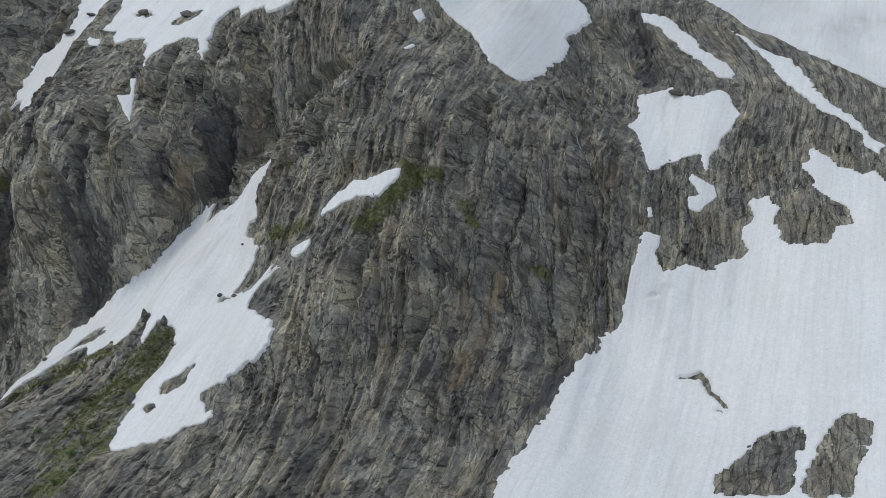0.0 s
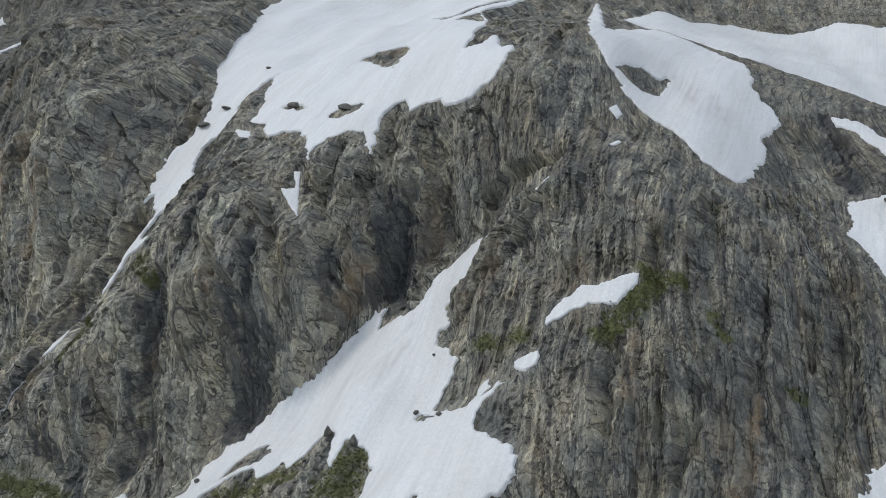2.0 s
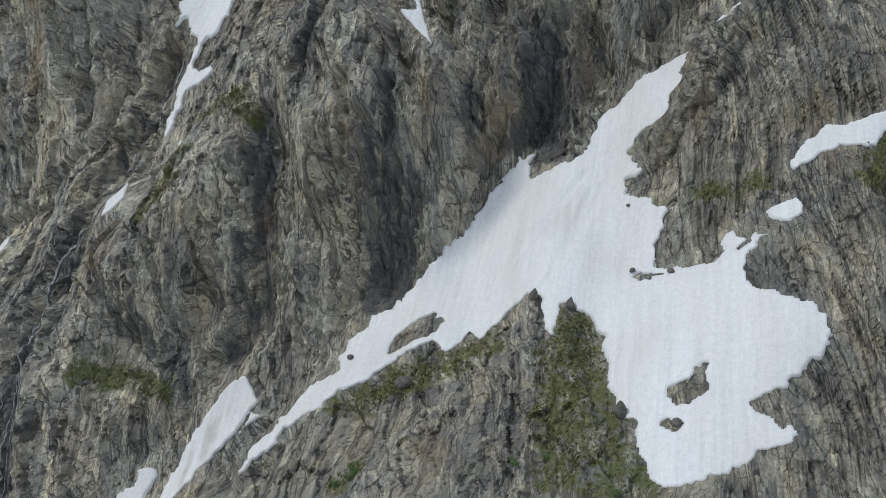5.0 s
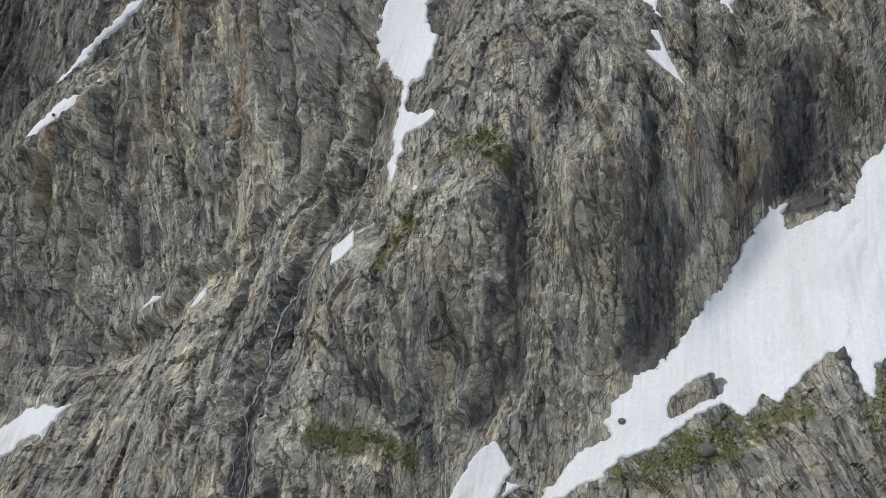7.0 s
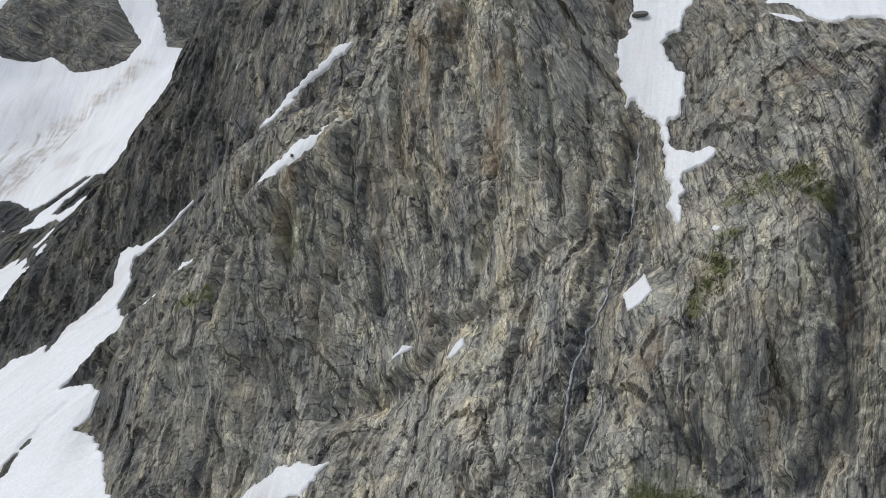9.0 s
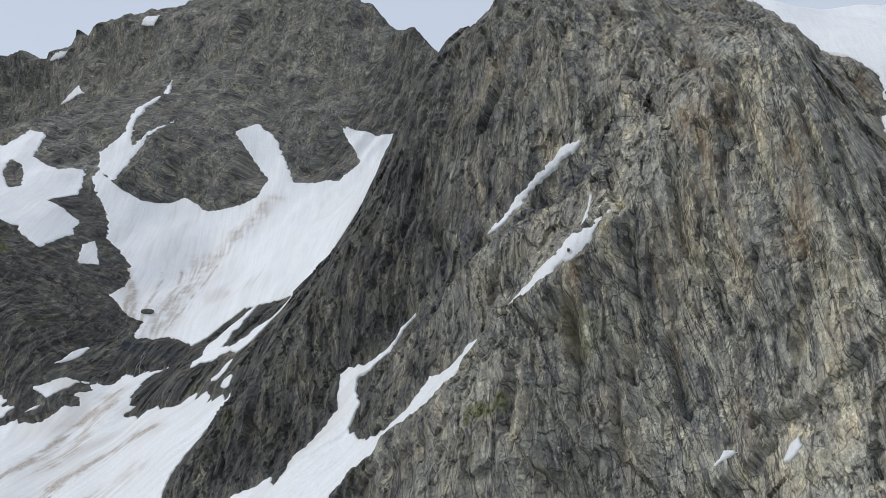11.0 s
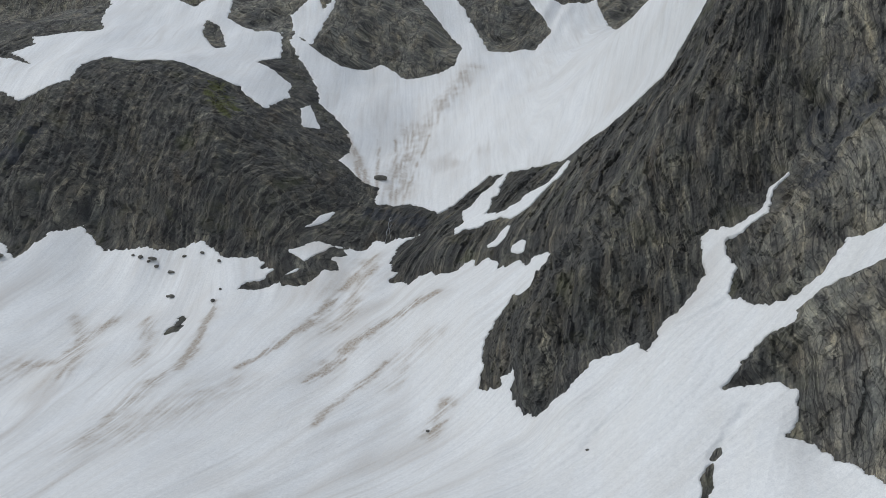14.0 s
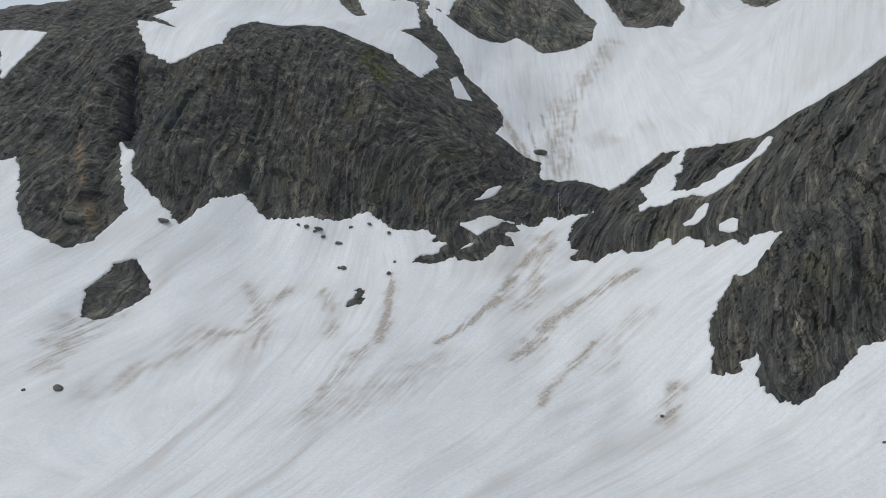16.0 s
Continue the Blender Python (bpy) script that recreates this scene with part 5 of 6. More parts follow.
    colour = mixed(nodes, link, 1.0, colour, ramp(nodes, link, speck, [(0.3, (0.66, 0.67, 0.69)), (0.5, (1.0, 1.0, 1.0)), (0.68, (1.36, 1.34, 1.3))]), "MULTIPLY")
    colour = mixed(nodes, link, 1.0, colour, ramp(nodes, link, band, [(0.34, (0.8, 0.81, 0.83)), (0.5, (1, 1, 1)), (0.66, (1.25, 1.23, 1.17))]), "MULTIPLY")
    for line, half, black in ((crack, 0.011, 0.36), (split, 0.006, 0.48)):
        colour = mixed(nodes, link, 1.0, colour, ramp(nodes, link, line, [(0.5 - 2.4 * half, (1, 1, 1)), (0.5 - 0.4 * half, (black, black, black * 1.06)), (0.5 + 0.5 * half, (black, black, black * 1.06)), (0.5 + 1.2 * half, (1, 1, 1))]), "MULTIPLY")
    open_joint = ramp(nodes, link, noise_node(nodes, link, at, 0.22, 3, 0.6), [(0.38, (0.1, 0.1, 0.1)), (0.52, (1, 1, 1))])
    for piece, wide, black in ((slabs, 0.035, 0.2), (lumps, 0.035, 0.34), (chips, 0.06, 0.55)):
        colour = mixed(nodes, link, open_joint, colour, ramp(nodes, link, piece[0], [(0.0, (black, black, black * 1.05)), (wide, (1, 1, 1))]), "MULTIPLY")
    tint = noise_node(nodes, link, at, 0.11, 5, 0.65, (1, 1, 0.45))
    colour = mixed(nodes, link, 1.0, colour, ramp(nodes, link, tint, [(0.32, (0.92, 0.97, 1.01)), (0.5, (1.0, 1.0, 0.99)), (0.68, (1.1, 1.02, 0.9))]), "MULTIPLY")
    moss = ramp(nodes, link, noise_node(nodes, link, at, 0.07, 6, 0.7), [(0.54, (0, 0, 0)), (0.68, (0.3, 0.3, 0.3))])
    colour = mixed(nodes, link, moss, colour, (0.105, 0.105, 0.058))
    ochre = mixed(nodes, link, 1.0, ramp(nodes, link, streak, [(0.35, (0, 0, 0)), (0.6, (1, 1, 1))]), stain(nodes, "ochre"), "MULTIPLY")
    colour = mixed(nodes, link, ochre, colour, (0.26, 0.185, 0.105))
    soak_and_shade = nodes.new("ShaderNodeMath")
    soak_and_shade.operation = "MULTIPLY_ADD"
    link(grit, soak_and_shade.inputs[0])
    soak_and_shade.inputs[1].default_value = 0.8
    link(stain(nodes, "wet_and_shade"), soak_and_shade.inputs[2])
    wet_and_shade = ramp(nodes, link, soak_and_shade.outputs[0], [(0.62, (0, 0, 0)), (0.95, (0.68, 0.68, 0.68))])
    # Blue-black colour for wet rock and for the clefts' painted shade.
    colour = mixed(nodes, link, wet_and_shade, colour, (0.03, 0.035, 0.046))
    grass = ramp(nodes, link, speck, [(0.3, (0.048, 0.062, 0.012)), (0.5, (0.088, 0.1, 0.024)), (0.7, (0.155, 0.155, 0.055))])
    colour = mixed(nodes, link, stain(nodes, "turf"), colour, grass)
    link(colour, shader.inputs["Base Color"])
    shader.inputs["Roughness"].default_value = 0.82
    low = bump(nodes, link, slabs[2], 0.6, 1.8)
    low = bump(nodes, link, lumps[2], 0.7, 1.0, low)
    low = bump(nodes, link, chips[2], 0.9, 0.4, low)
    low = bump(nodes, link, layer, 0.3, 0.4, low)
    low = bump(nodes, link, seam, 0.45, 0.35, low)
    link(bump(nodes, link, speck, 0.4, 0.2, low), shader.inputs["Normal"])
    return m


ROCK = rock_material()


def snow_material():
    """Old summer snow: fine grain, runnels down the slope, brown dust where the stains lie."""
    m, nodes, link, shader = material("old_snow")
    at = nodes.new("ShaderNodeTexCoord").outputs["Object"]
    fine = noise_node(nodes, link, at, 0.9, 8, 0.65)
    drift = noise_node(nodes, link, at, 0.12, 6, 0.6, (1, 0.35, 0.35))
    fall = noise_node(nodes, link, at, 0.55, 7, 0.7, (1, 0.18, 0.18), (0, 0, 0))
    lie = nodes.new("ShaderNodeAttribute")
    lie.attribute_name = "fall_line"
    lines = noise_node(nodes, link, lie.outputs["Vector"], 1.0, 5, 0.7, (0.75, 0.03, 1))
    bands = noise_node(nodes, link, lie.outputs["Vector"], 1.0, 4, 0.6, (0.11, 0.012, 1))
    colour = ramp(nodes, link, fine, [(0.3, (0.672, 0.692, 0.705)), (0.7, (0.785, 0.803, 0.812))])
    colour = mixed(nodes, link, 1.0, colour, ramp(nodes, link, lines, [(0.32, (0.91, 0.915, 0.925)), (0.5, (1, 1, 1)), (0.68, (1.05, 1.05, 1.05))]), "MULTIPLY")
    colour = mixed(nodes, link, 1.0, colour, ramp(nodes, link, bands, [(0.3, (0.94, 0.936, 0.925)), (0.5, (1, 1, 1)), (0.7, (1.03, 1.03, 1.03))]), "MULTIPLY")
    dust = ramp(nodes, link, drift, [(0.42, (0, 0, 0)), (0.75, (0.22, 0.22, 0.22))])
    colour = mixed(nodes, link, dust, colour, (0.6, 0.56, 0.5))
    firn = noise_node(nodes, link, at, 2.6, 4, 0.75)
    colour = mixed(nodes, link, 1.0, colour, ramp(nodes, link, firn, [(0.3, (0.9, 0.905, 0.915)), (0.5, (1, 1, 1)), (0.7, (1.08, 1.075, 1.06))]), "MULTIPLY")
    grit = mixed(nodes, link, 1.0, ramp(nodes, link, fine, [(0.35, (0.45, 0.45, 0.45)), (0.65, (1, 1, 1))]), stain(nodes, "dust"), "MULTIPLY")
    colour = mixed(nodes, link, grit, colour, (0.28, 0.222, 0.163))
    link(colour, shader.inputs["Base Color"])
    shader.inputs["Roughness"].default_value = 0.55
    low = bump(nodes, link, fall, 0.3, 0.5)
    low = bump(nodes, link, lines, 0.4, 0.5, low)
    low = bump(nodes, link, fine, 0.4, 0.35, low)
    link(bump(nodes, link, firn, 0.45, 0.2, low), shader.inputs["Normal"])
    return m


SNOW_COAT = snow_material()

# ---- the mountain ----
FACES = [
    ("rock_buttress", "grey-brown ribbed rock buttress above the snowfield", -165, 30, -105, 130, 0.44),
    ("gully_cliff", "broken grey rock cliff with dark gullies beside the couloir", -335, -165, -105, 130, 0.44),
    ("main_cliff", "tall ribbed grey cliff with ochre streaks", -440, -335, -105, 130, 0.44),
    ("rock_spur", "dark slanting rock spur between snow couloirs", -620, -440, -105, 130, 0.6),
    ("upper_mountain", "grey rock peak and slopes between upper snowfields", -620, 130, 130, 310, 1.0),
    ("rock_dome", "dark rounded rock dome with curved strata", -900, -620, 20, 180, 0.7),
    ("basin_head", "dark rock slopes round the snow basin", -900, -620, 180, 310, 1.0),
    ("basin_floor", "rock floor under the broad snow basin", -900, -620, -150, 20, 2.4),
    ("east_slope", "grey rock slope under the snowfield", 30, 130, -105, 130, 0.9),
    ("far_ridge", "distant dark rock ridge above the snow basin", -1300, 130, 310, 700, 2.2),
    ("valley_side", "lower rock slope under the cliffs", -1300, 130, -200, -105, 2.0),
    ("west_slope", "distant rock slope beyond the dome", -1300, -900, -150, 310, 1.6),
]
for name, label, x0, x1, s0, s1, step in FACES:
    x, s = grid(x0 - step, x1 + step, s0 - step, s1 + step, step)
    high = rock_height(x, s, step)
    stand = high - base(x, s)
    mesh = sheet_mesh(name, x, s, high, None, False)
    # Rock kind by place, with haze painted in as paler cliff and far ridge.
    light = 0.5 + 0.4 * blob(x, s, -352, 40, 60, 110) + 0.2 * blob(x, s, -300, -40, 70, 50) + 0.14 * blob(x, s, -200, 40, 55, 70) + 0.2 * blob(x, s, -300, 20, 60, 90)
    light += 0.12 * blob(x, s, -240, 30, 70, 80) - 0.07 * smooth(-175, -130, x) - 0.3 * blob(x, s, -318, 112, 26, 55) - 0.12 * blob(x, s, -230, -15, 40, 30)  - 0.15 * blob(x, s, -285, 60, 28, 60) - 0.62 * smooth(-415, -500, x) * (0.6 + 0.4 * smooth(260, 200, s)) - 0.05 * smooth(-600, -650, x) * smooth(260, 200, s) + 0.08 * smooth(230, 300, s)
    mark(mesh, "kind_and_haze", light)
    c, a = strata(x, s)
    lie = np.stack([c + 0.4 * np.maximum(-c - 615, 0), a - 0.5 * smooth(-420, -500, x) * (a - 60) + 1.0 * np.maximum(a - 200, 0), 0 * a], -1)
    lie += np.stack([0.7 * stand, 0.55 * stand, 0 * stand], -1)
    mesh.attributes.new("strata", "FLOAT_VECTOR", "POINT").data.foreach_set("vector", lie.astype(np.float32).ravel())
    ledge = along(x, s, TURF)
    mark(mesh, "turf", np.clip((0.75 * ledge + 0.9 * grain(x / 5, s / 5, 33) + 0.8 * grain(x / 1.6, s / 1.6, 36)) * smooth(0.02, 0.3, ledge) + 0.6 * smooth(0.5, 0.95, grain(x / 26, s / 19, 34)) * (0.6 + 0.5 * grain(x / 4, s / 4, 37)) - 0.03, 0, 0.85))
    mark(mesh, "ochre", np.clip(0.8 * along(x, s, OCHRE) + 0.35 * smooth(0.4, 0.8, grain(c / 9, s / 30, 35)) * (1 - 0.7 * smooth(-420, -460, x)), 0, 0.6))
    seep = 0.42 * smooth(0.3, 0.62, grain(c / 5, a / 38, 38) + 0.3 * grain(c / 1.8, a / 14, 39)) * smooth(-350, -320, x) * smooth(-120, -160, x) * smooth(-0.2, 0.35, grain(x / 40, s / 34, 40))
    # Cleft lines are darkened as well, painting their shade into the colour.
    mark(mesh, "wet_and_shade", np.clip(1.1 * along(x, s, WET_AND_SHADE) * (0.7 + 0.8 * slabs(c / 2.6, a / 8, 41)) + 0.2 * along(x, s, [(w * 0.7, 1, line) for w, a, line in CLEFTS]) + seep, 0, 1))
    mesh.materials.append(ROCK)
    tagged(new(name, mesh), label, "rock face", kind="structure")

SNOW_LABELS = {
    "couloir": "steep white snow couloir between cliff and buttress", "apron": "white snow apron with rock spikes below the couloir",
    "east_snowfield": "wide white snowfield with a crevasse at the buttress foot", "basin": "broad white snow basin streaked with brown dust",
    "upper_basin": "white snow bowl under the far dark ridge", "twin_couloir": "two white snow couloirs joining between dark spurs",
}
for place, (name, ring) in enumerate(SNOW.items()):
    a, b, c, d = bounds(ring, 3)
    area = (b - a) * (d - c)
    x, s = grid(a, b, c, d, 0.45 if area < 6000 else 0.55 if area < 20000 else 0.7)
    rim = 0.1 if area < 2500 else 0.2
    deep = depth(name, x, s)
    whole = np.maximum(deep, covered(x, s))
    h = base(x, s) + swell(x, s) + np.where(whole > 0, rim + 0.05 * np.minimum(whole, 8), np.maximum(rim + 4.0 * whole, -4.5)) + 0.008 * place - along(x, s, RUNNELS)
    h -= np.where(whole > 0, 0.6 * np.clip(-deep / 1.5, 0, 1), 0)
    mesh = sheet_mesh("snow", x, s, h, deep > -2.4)
    keep = deep > -2.4
    used = np.zeros(keep.shape, bool)
    some = keep[:-1, :-1] | keep[1:, :-1] | keep[1:, 1:] | keep[:-1, 1:]
    for i, j in ((slice(None, -1), slice(None, -1)), (slice(1, None), slice(None, -1)), (slice(1, None), slice(1, None)), (slice(None, -1), slice(1, None))):
        used[i, j] |= some
    lean = np.interp(x, [-760, -700, -640, -600, -550, -480, -430, -400], [0.1, -0.42, 0.12, 0.45, 0.85, 0.8, 0.4, 0])
    across = x - np.where(s < 120, lean * (s - 20), -0.36 * (s - 140) * smooth(-560, -600, x))
    line = np.stack([across, s, 0 * x], -1)[used]
    mesh.attributes.new("fall_line", "FLOAT_VECTOR", "POINT").data.foreach_set("vector", line.astype(np.float32).ravel())
    drift = 0.5 * smooth(0.1, 0.8, grain(across / 13 + 0.6 * grain(x / 30, s / 30, 48), s / 70, 46)) + 0.3 * smooth(0.1, 0.7, grain(across / 3, s / 40, 47))
    drift *= smooth(-440, -520, x) * (0.35 + 0.65 * smooth(-0.2, 0.5, grain(x / 60, s / 50, 49)))
    threads = np.clip(0.62 + 1.0 * grain(across / 1.2, s / 18, 44) + 0.5 * grain(x / 4, s / 6, 45), 0, 1.3)
    mark(mesh, "dust", np.clip((2.0 * along(x, s, DIRT, 1.6) * threads + 0.45 * along(x, s, [(2.6 * w, k, line) for w, k, line in DIRT], 1.5) * (0.3 + 0.7 * threads)) + 0.7 * drift, 0, 0.95)[used])
    mesh.materials.append(SNOW_COAT)
    wide = area > 9000
    ob = new("snow_field" if wide else "snow_patch", mesh)
    size = "small" if area < 500 else "narrow" if (b - a) < 0.6 * (d - c) else "broken"
    tagged(ob, SNOW_LABELS.get(name, "white snowfield on the upper mountain side" if wide else size + " patch of white old snow lying on bare rock"), "snow", "" if wide else "snow patches", "structure" if wide else "")

# ---- streams and falls ----
WATER, nodes, link, shader = material("white_water")
foam = noise_node(nodes, link, nodes.new("ShaderNodeTexCoord").outputs["Object"], 1.5, 5, 0.7, (1, 1, 0.25))
link(ramp(nodes, link, foam, [(0.35, (0.12, 0.13, 0.14)), (0.65, (0.5, 0.52, 0.54))]), shader.inputs["Base Color"])
shader.inputs["Roughness"].default_value = 0.25


def strand(parent, line, width, seed):
    """A thread of running water laid down a line of the sheet, rounded across and uneven in width."""
    line = np.array(line, float)
    run = np.r_[0, np.cumsum(np.hypot(*np.diff(line, axis=0).T))]
    t = np.arange(0, run[-1], 0.7)
    x = np.interp(t, run, line[:, 0]) + 0.5 * grain(t / 3.0, t * 0 + 0.5, seed)
    s = np.interp(t, run, line[:, 1])
    wide = width * (0.65 + 0.6 * np.abs(grain(t / 2.2, t * 0 + 1.5, seed + 1)))
    across = np.array([-1, -0.55, 0, 0.55, 1])
    gx, gs = x[:, None] + across * wide[:, None], np.repeat(s[:, None], 5, 1)
    h = rock_height(gx, gs)
    h = np.maximum(h, h.mean(1, keepdims=True)) + 0.45 * np.sqrt(1 - 0.9 * across ** 2) + 0.15
    mesh = sheet_mesh("strand", gx, gs, h)
    mesh.materials.append(WATER)
    ob = new("strand", mesh)
    ob.parent = parent
    return ob


def watercourse(name, label, lines):
    ob = tagged(new(name), label, "waterfall" if name == "waterfall" else "stream")
    for n, (width, line) in enumerate(lines):
        strand(ob, line, width, 300 + 7 * n)


watercourse("stream", "thin white mountain stream running down a dark rock gully", [
    (0.3, [(-313.2, 72.6), (-312.8, 53.7), (-312.8, 44.6), (-315.9, 31.7), (-316.8, 21.5), (-316.6, 15.1), (-320, 6.1), (-322.2, -3.9), (-322.3, -14.5), (-323.4, -21.2), (-323.6, -29.8), (-322.7, -34.5)]),
    (0.2, [(-314.3, -8), (-315.4, -15.6), (-318.5, -26.9), (-320.6, -31.7)]),
])
watercourse("waterfall", "white veil of falling water over a dark wet slab", [
    (0.17, [(-320.7, -35.5), (-319, -44.1), (-319.3, -53.5), (-317.8, -65.2), (-317, -72.1)]), (0.12, [(-317.7, -36.5), (-316, -46), (-314.5, -59.3)]), (0.1, [(-321.8, -37.4), (-322.2, -48.8), (-320.7, -63.2)]), (0.1, [(-319.9, -40.2), (-317.7, -51.6), (-316.9, -69.1)]), (0.08, [(-316.9, -42.2), (-313.3, -53.6), (-312.7, -67.1)]),
])
watercourse("stream", "thread of meltwater on the ribbed buttress below the snow", [(0.2, [(-90, 117.4), (-84.1, 105.2), (-79, 93.8), (-74.2, 85), (-71.4, 80.5)])])
watercourse("waterfall", "short waterfall over the dark step below the snow bowl", [(0.14, [(-643.3, 122.6), (-640.4, 113.6), (-638.2, 104.4)]), (0.1, [(-641.5, 120.8), (-639.4, 112.7), (-636.3, 105.6)])])

# ---- boulders and spikes ----
BOULDER, nodes, link, shader = material("boulder_rock")
at = nodes.new("ShaderNodeTexCoord").outputs["Object"]
rough, crust = noise_node(nodes, link, at, 1.3, 8, 0.75), noise_node(nodes, link, at, 0.4, 4, 0.6)
stone = ramp(nodes, link, rough, [(0.3, (0.045, 0.045, 0.043)), (0.55, (0.13, 0.126, 0.112)), (0.72, (0.28, 0.265, 0.225))])
link(mixed(nodes, link, ramp(nodes, link, crust, [(0.5, (0, 0, 0)), (0.7, (0.5, 0.5, 0.5))]), stone, (0.12, 0.115, 0.08)), shader.inputs["Base Color"])
shader.inputs["Roughness"].default_value = 0.85
link(bump(nodes, link, rough, 0.8, 0.3), shader.inputs["Normal"])


def standing_stone(name, label, category, x, s, size, seed, tall=0.8, group=""):
    """A split, faceted stone sunk a little into what it rests on."""
    dice = random.Random(seed)
    bm = bmesh.new()
    bmesh.ops.create_icosphere(bm, subdivisions=3, radius=1.0)
    cuts = [(Vector((dice.uniform(-1.1, 0.3), dice.uniform(-1.1, 0.3), dice.uniform(-0.5, 0.3))).normalized(), dice.uniform(0.55, 0.85)) for _ in range(9)]
    stretch = Vector((size * dice.uniform(0.85, 1.25), size * dice.uniform(0.7, 1.0), size * tall * dice.uniform(0.9, 1.2)))
    for v in bm.verts:
        for way, reach in cuts:
            over = v.co.dot(way) - reach
            if over > 0:
                v.co -= way * over
        v.co *= 1 + 0.07 * noise.noise(v.co * 2.3 + Vector((seed, 0, 0))) + 0.03 * noise.noise(v.co * 6)
        if tall > 1.2:
            taper = 1 - 0.55 * max(0, v.co.z)
            v.co.x, v.co.y = v.co.x * taper, v.co.y * taper
        v.co = Vector((v.co.x * stretch.x, v.co.y * stretch.y, v.co.z * stretch.z))
    mesh = bpy.data.meshes.new(name)
    bm.to_mesh(mesh)
    bm.free()
    mesh.materials.append(BOULDER)
    ob = new(name, mesh)
    px, ps = np.array([float(x)]), np.array([float(s)])
    snowy = covered(px, ps)[0] > 0.5
    ground = base(px, ps) + swell(px, ps) + 0.8 if snowy else rock_height(px, ps)
    ob.matrix_world = Matrix.Translation(Vector(to_world(px, ps, ground)[0]) + Vector((0, 0, 0.25 * stretch.z))) @ pose(0, 0, 0, dice.uniform(-12, 11.9), dice.uniform(-12, 11.9), dice.uniform(0, 360))
    return tagged(ob, label, category, group)


SMALL_STONES = [(-738.2, 63.3, 1.5), (-729.8, 60.9, 1.2), (-715.6, 45.8, 1.0), (-702.6, 69.5, 1.2), (-720.8, 69.7, 1.0), (-713.3, 73.1, 1.2), (-554.4, 21.8, 0.5), (-759.6, -63.3, 0.8), (-734, 62, 0.8), (-742.6, 63.7, 1.0), (-692.8, 53, 0.8)]
ON_SNOW = [(-791.7, 42.1, 2.3), (-732.8, 63.8, 2.5), (-722.7, 59.8, 1.7), (-713.5, 45.7, 1.4), (-692.1, 45.4, 1.4), (-750, -59.3, 2.0), (-169.3, 8.9, 1.0), (-158.6, -34.4, 1.2), (-171.9, 29.2, 0.6), (-235.7, -17.8, 1.1), (-206.2, -10, 0.8),
           (-160.7, 7.6, 0.9), (-39.9, 63.6, 1.1), (-513.8, -25.3, 0.6), (-571.5, -10.8, 0.7), (-53.9, 130.4, 2.5), (-312.2, 141.7, 2.3), (-305.9, 170.5, 1.7), (-317.3, 129.9, 3.0), (-239.2, 124.8, 4.0), (-265.4, 129.2, 2.8), (-661.1, 153.2, 3.6)] + SMALL_STONES
ON_ROCK = [(-121, 31.6, 1.0), (-120, 39.6, 0.7), (-34.8, 140.4, 1.3), (-19.9, 137.8, 1.3), (-218.3, -26.9, 1.8), (-220, -31.3, 1.2), (-408.1, 48.2, 0.6)]
for n, (x, s, size) in enumerate(ON_SNOW):
    standing_stone("boulder", ("large dark rock" if size > 2.2 else "dark grey boulder") + " standing out of the white snow", "boulder", x, s, size, 40 + n, 0.4 if size > 1.5 else 0.6, "boulders on the snow")
for n, (x, s, size) in enumerate(ON_ROCK):
    standing_stone("boulder", "grey weathered boulder resting on rock and turf", "boulder", x, s, size, 80 + n, 0.8, "boulders on the rock")
for n, (x, s) in enumerate([(-191.5, -2.5), (-182.6, -3.4), (-169.1, -32.8)]):
    standing_stone("rock_spike", "pointed brown rock spike at the snow's edge", "rock", x, s, 1.5, 120 + n, 1.4, "rock spikes")

# ---- grass and shrubs ----
def leaf_material(name, dark, light):
    m, nodes, link, shader = material(name)
    tint = nodes.new("ShaderNodeNewGeometry").outputs["Random Per Island"]
    link(ramp(nodes, link, tint, [(0.0, dark), (1.0, light)]), shader.inputs["Base Color"])
    shader.inputs["Roughness"].default_value = 0.7
    return m


GRASS, LEAF, BARK = leaf_material("mountain_grass", (0.045, 0.055, 0.014), (0.15, 0.14, 0.05)), leaf_material("shrub_leaf", (0.035, 0.075, 0.018), (0.1, 0.17, 0.045)), leaf_material("bark", (0.05, 0.04, 0.03), (0.08, 0.065, 0.05))
draw = np.random.RandomState(5)
tufts = []
for width, amount, line in TURF:
    a, b, c, d = bounds(line, width)
    count = int(min(1500, 2.2 * (b - a) * (d - c)))
    x, s = draw.uniform(a, b, count), draw.uniform(c, d, count)
    on = (along(x, s, [(width, amount, line)]) > 0.45) & (covered(x, s) < -0.5)
    tufts.append(np.stack([x[on], s[on]], -1))
tufts = np.concatenate(tufts)
root = to_world(tufts[:, 0], tufts[:, 1], rock_height(tufts[:, 0], tufts[:, 1]))
blades, faces = [], []
for p in root:
    for _ in range(5):
        turn, tall, out = draw.uniform(0, 6.28), draw.uniform(0.25, 0.6), draw.uniform(0.1, 0.35)
        side = np.array([-math.sin(turn), math.cos(turn), 0]) * 0.09
        foot = p + np.array([math.cos(turn), math.sin(turn), 0]) * draw.uniform(0, 0.3)
        tip = foot + np.array([math.cos(turn) * out, math.sin(turn) * out, tall])
        faces.append((len(blades), len(blades) + 1, len(blades) + 2))
        blades += [foot - side, foot + side, tip]
mesh = bpy.data.meshes.new("grass")
mesh.from_pydata([tuple(v) for v in blades], [], faces)
mesh.materials.append(GRASS)
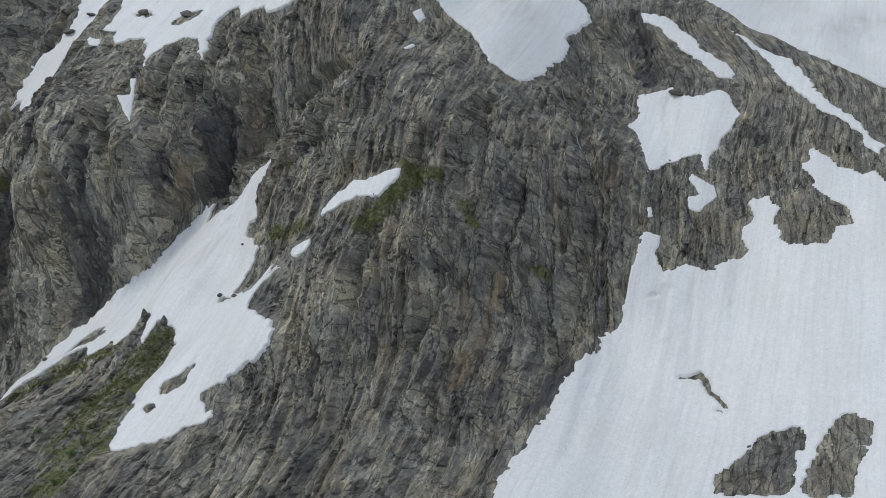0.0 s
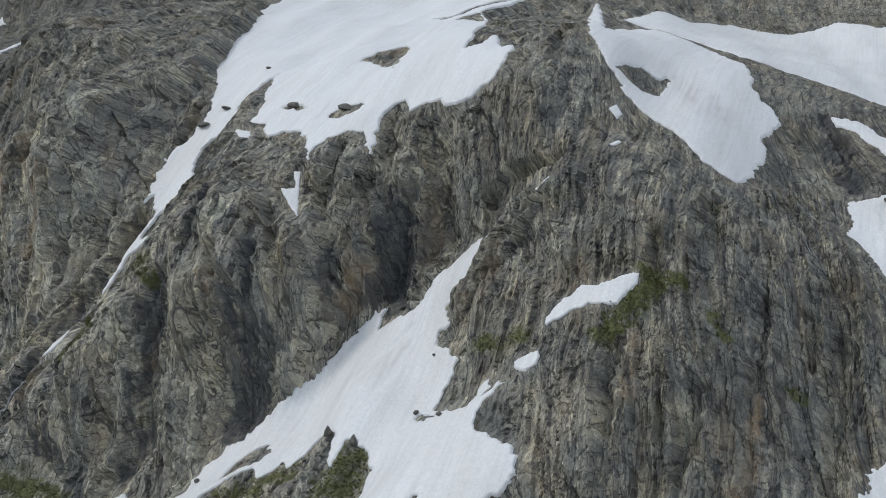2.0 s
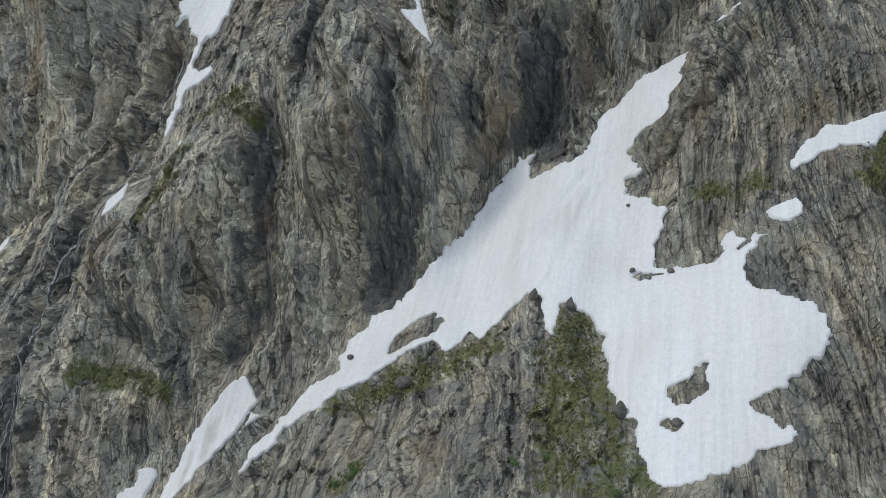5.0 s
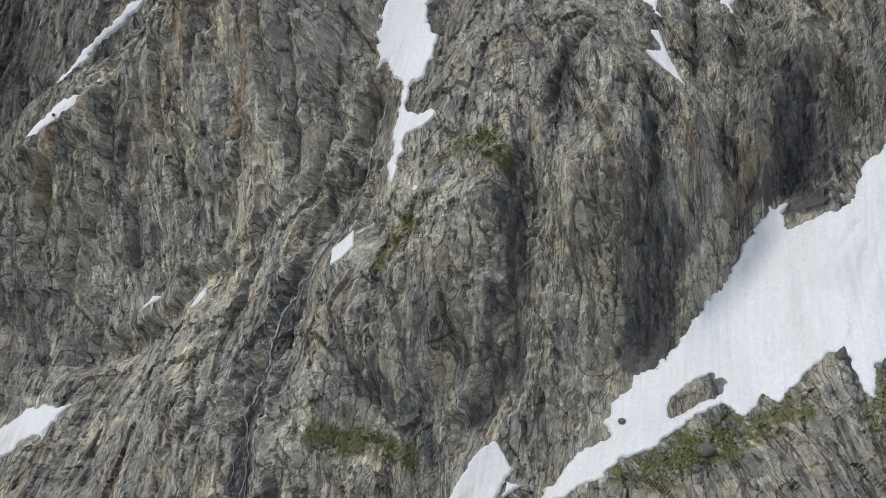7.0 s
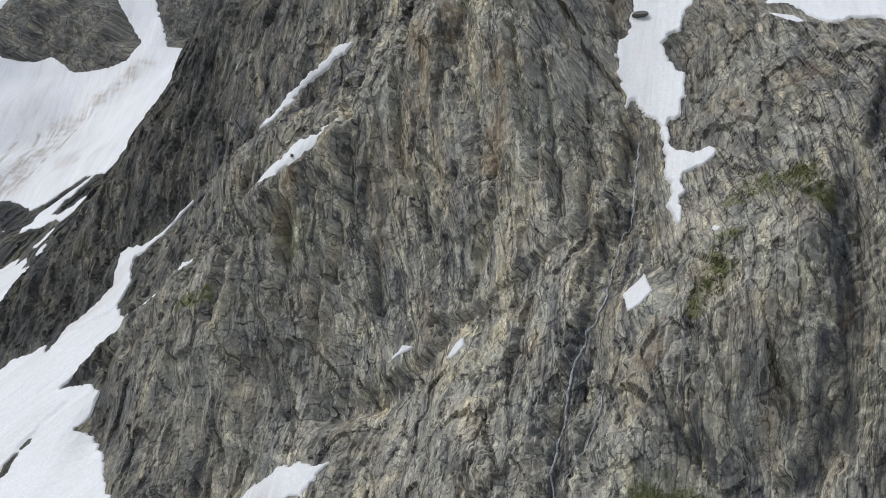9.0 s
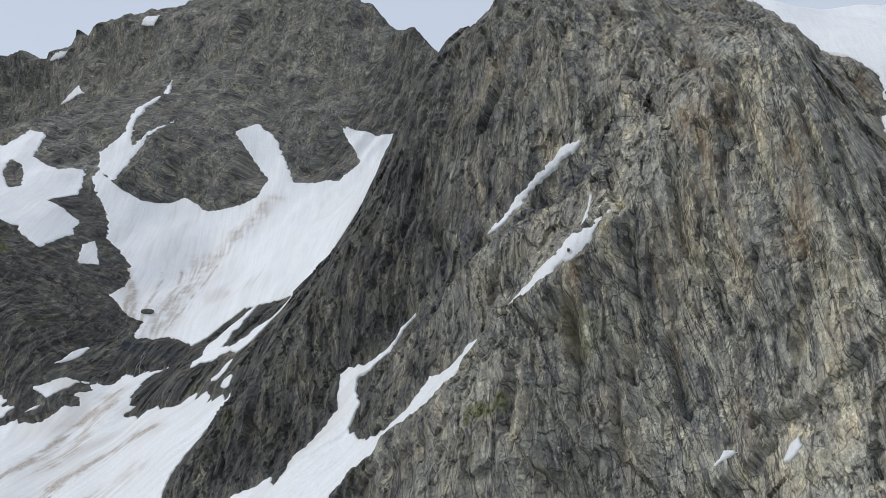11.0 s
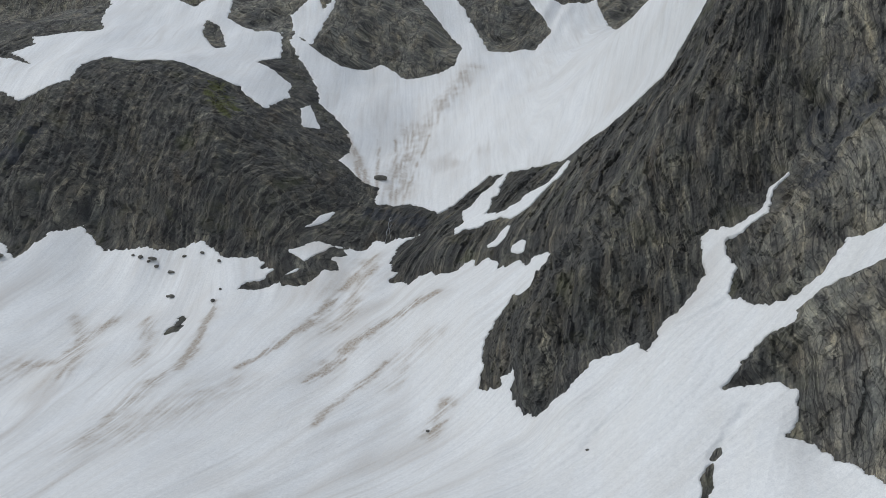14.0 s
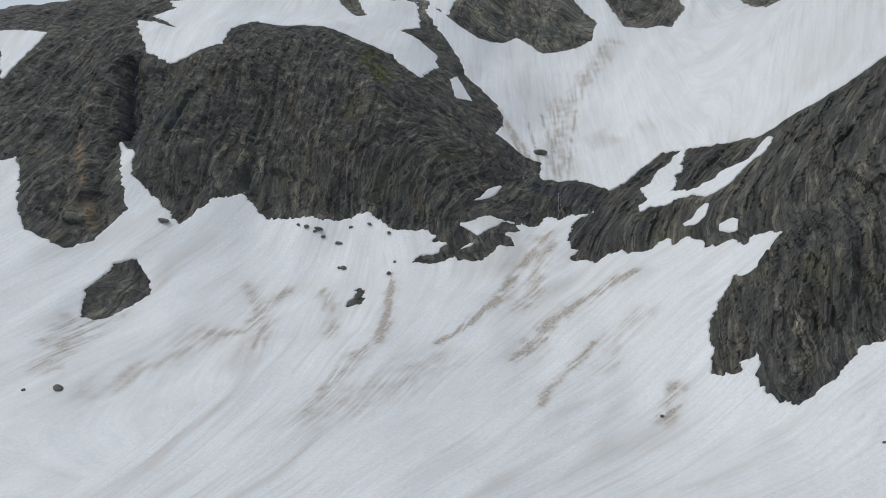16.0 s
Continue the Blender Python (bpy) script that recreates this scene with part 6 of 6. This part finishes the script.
tagged(new("grass", mesh), "olive green tufts of mountain grass on ledges", "grass", kind="stuff")


def shrub(x, s, size, seed):
    dice = random.Random(seed)
    px, ps = np.array([float(x)]), np.array([float(s)])
    foot = Vector(to_world(px, ps, rock_height(px, ps))[0])
    ob = tagged(new("shrub"), "low bright green shrub growing on a rock ledge", "shrub", "shrubs on the ledges")
    ob.location = foot
    stems, leaves = bmesh.new(), bmesh.new()
    for _ in range(9):
        turn, out, tall = dice.uniform(0, 6.28), dice.uniform(0.2, 0.9) * size, dice.uniform(0.4, 0.9) * size
        tip = Vector((math.cos(turn) * out, math.sin(turn) * out, tall))
        side = Vector((-math.sin(turn), math.cos(turn), 0)) * 0.04
        ring = [stems.verts.new(v) for v in (-side, side, Vector((0, 0, 0.08)))]
        end = stems.verts.new(tip)
        for i in range(3):
            stems.faces.new((ring[i], ring[(i + 1) % 3], end))
        for _ in range(40):
            at = tip * dice.uniform(0.35, 1.05) + Vector((dice.gauss(0, 0.22), dice.gauss(0, 0.22), dice.gauss(0, 0.16))) * size
            u = Vector((dice.gauss(0, 1), dice.gauss(0, 1), dice.gauss(0, 0.6))).normalized() * 0.13
            w = u.orthogonal().normalized() * 0.08
            leaves.faces.new([leaves.verts.new(at + v) for v in (-u, w, u, -w)])
    for name, bm, coat in (("stems", stems, BARK), ("foliage", leaves, LEAF)):
        mesh = bpy.data.meshes.new(name)
        bm.to_mesh(mesh)
        bm.free()
        mesh.materials.append(coat)
        new(name, mesh).parent = ob


for n, (x, s) in enumerate([(-220.4, -52.9), (-224.3, -55.5), (-222.5, -50.7), (-182.1, -45.3), (-188.1, -48.2), (-221.4, -53.8), (-161.9, -57.2), (-163.8, -61.2), (-168.7, -52.7)]):
    shrub(x, s, 1.1 + 0.5 * (n % 3) / 2, 500 + n)

# ---- the land round about, down to the valley and out to the horizon ----
x, y = np.meshgrid(np.linspace(-4400, 3600, 161), np.linspace(-3800, 4200, 161), indexing="ij")
away = np.maximum(np.hypot((x + 500) / 1.3, y - 330) - 520, 0)
z = -130 - 0.16 * np.minimum(away, 900) + 120 * grain(x / 700, y / 700, 201) * smooth(0, 900, away) + 60 * grain(x / 240, y / 240, 202) * smooth(0, 500, away)
n = x.shape[0]
mesh = bpy.data.meshes.new("ground")
number = np.arange(n * n).reshape(n, n)
mesh.from_pydata(np.stack([x, y, z], -1).reshape(-1, 3).tolist(), [], np.stack([number[:-1, :-1], number[1:, :-1], number[1:, 1:], number[:-1, 1:]], -1).reshape(-1, 4).tolist())
for name, value in (("kind_and_haze", 0.4), ("block", 0.5), ("turf", 0.4), ("ochre", 0.0), ("wet_and_shade", 0.0)):
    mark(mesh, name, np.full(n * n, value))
mesh.materials.append(ROCK)
tagged(new("ground", mesh), "dark rocky valley ground below the mountain", "ground", kind="structure")
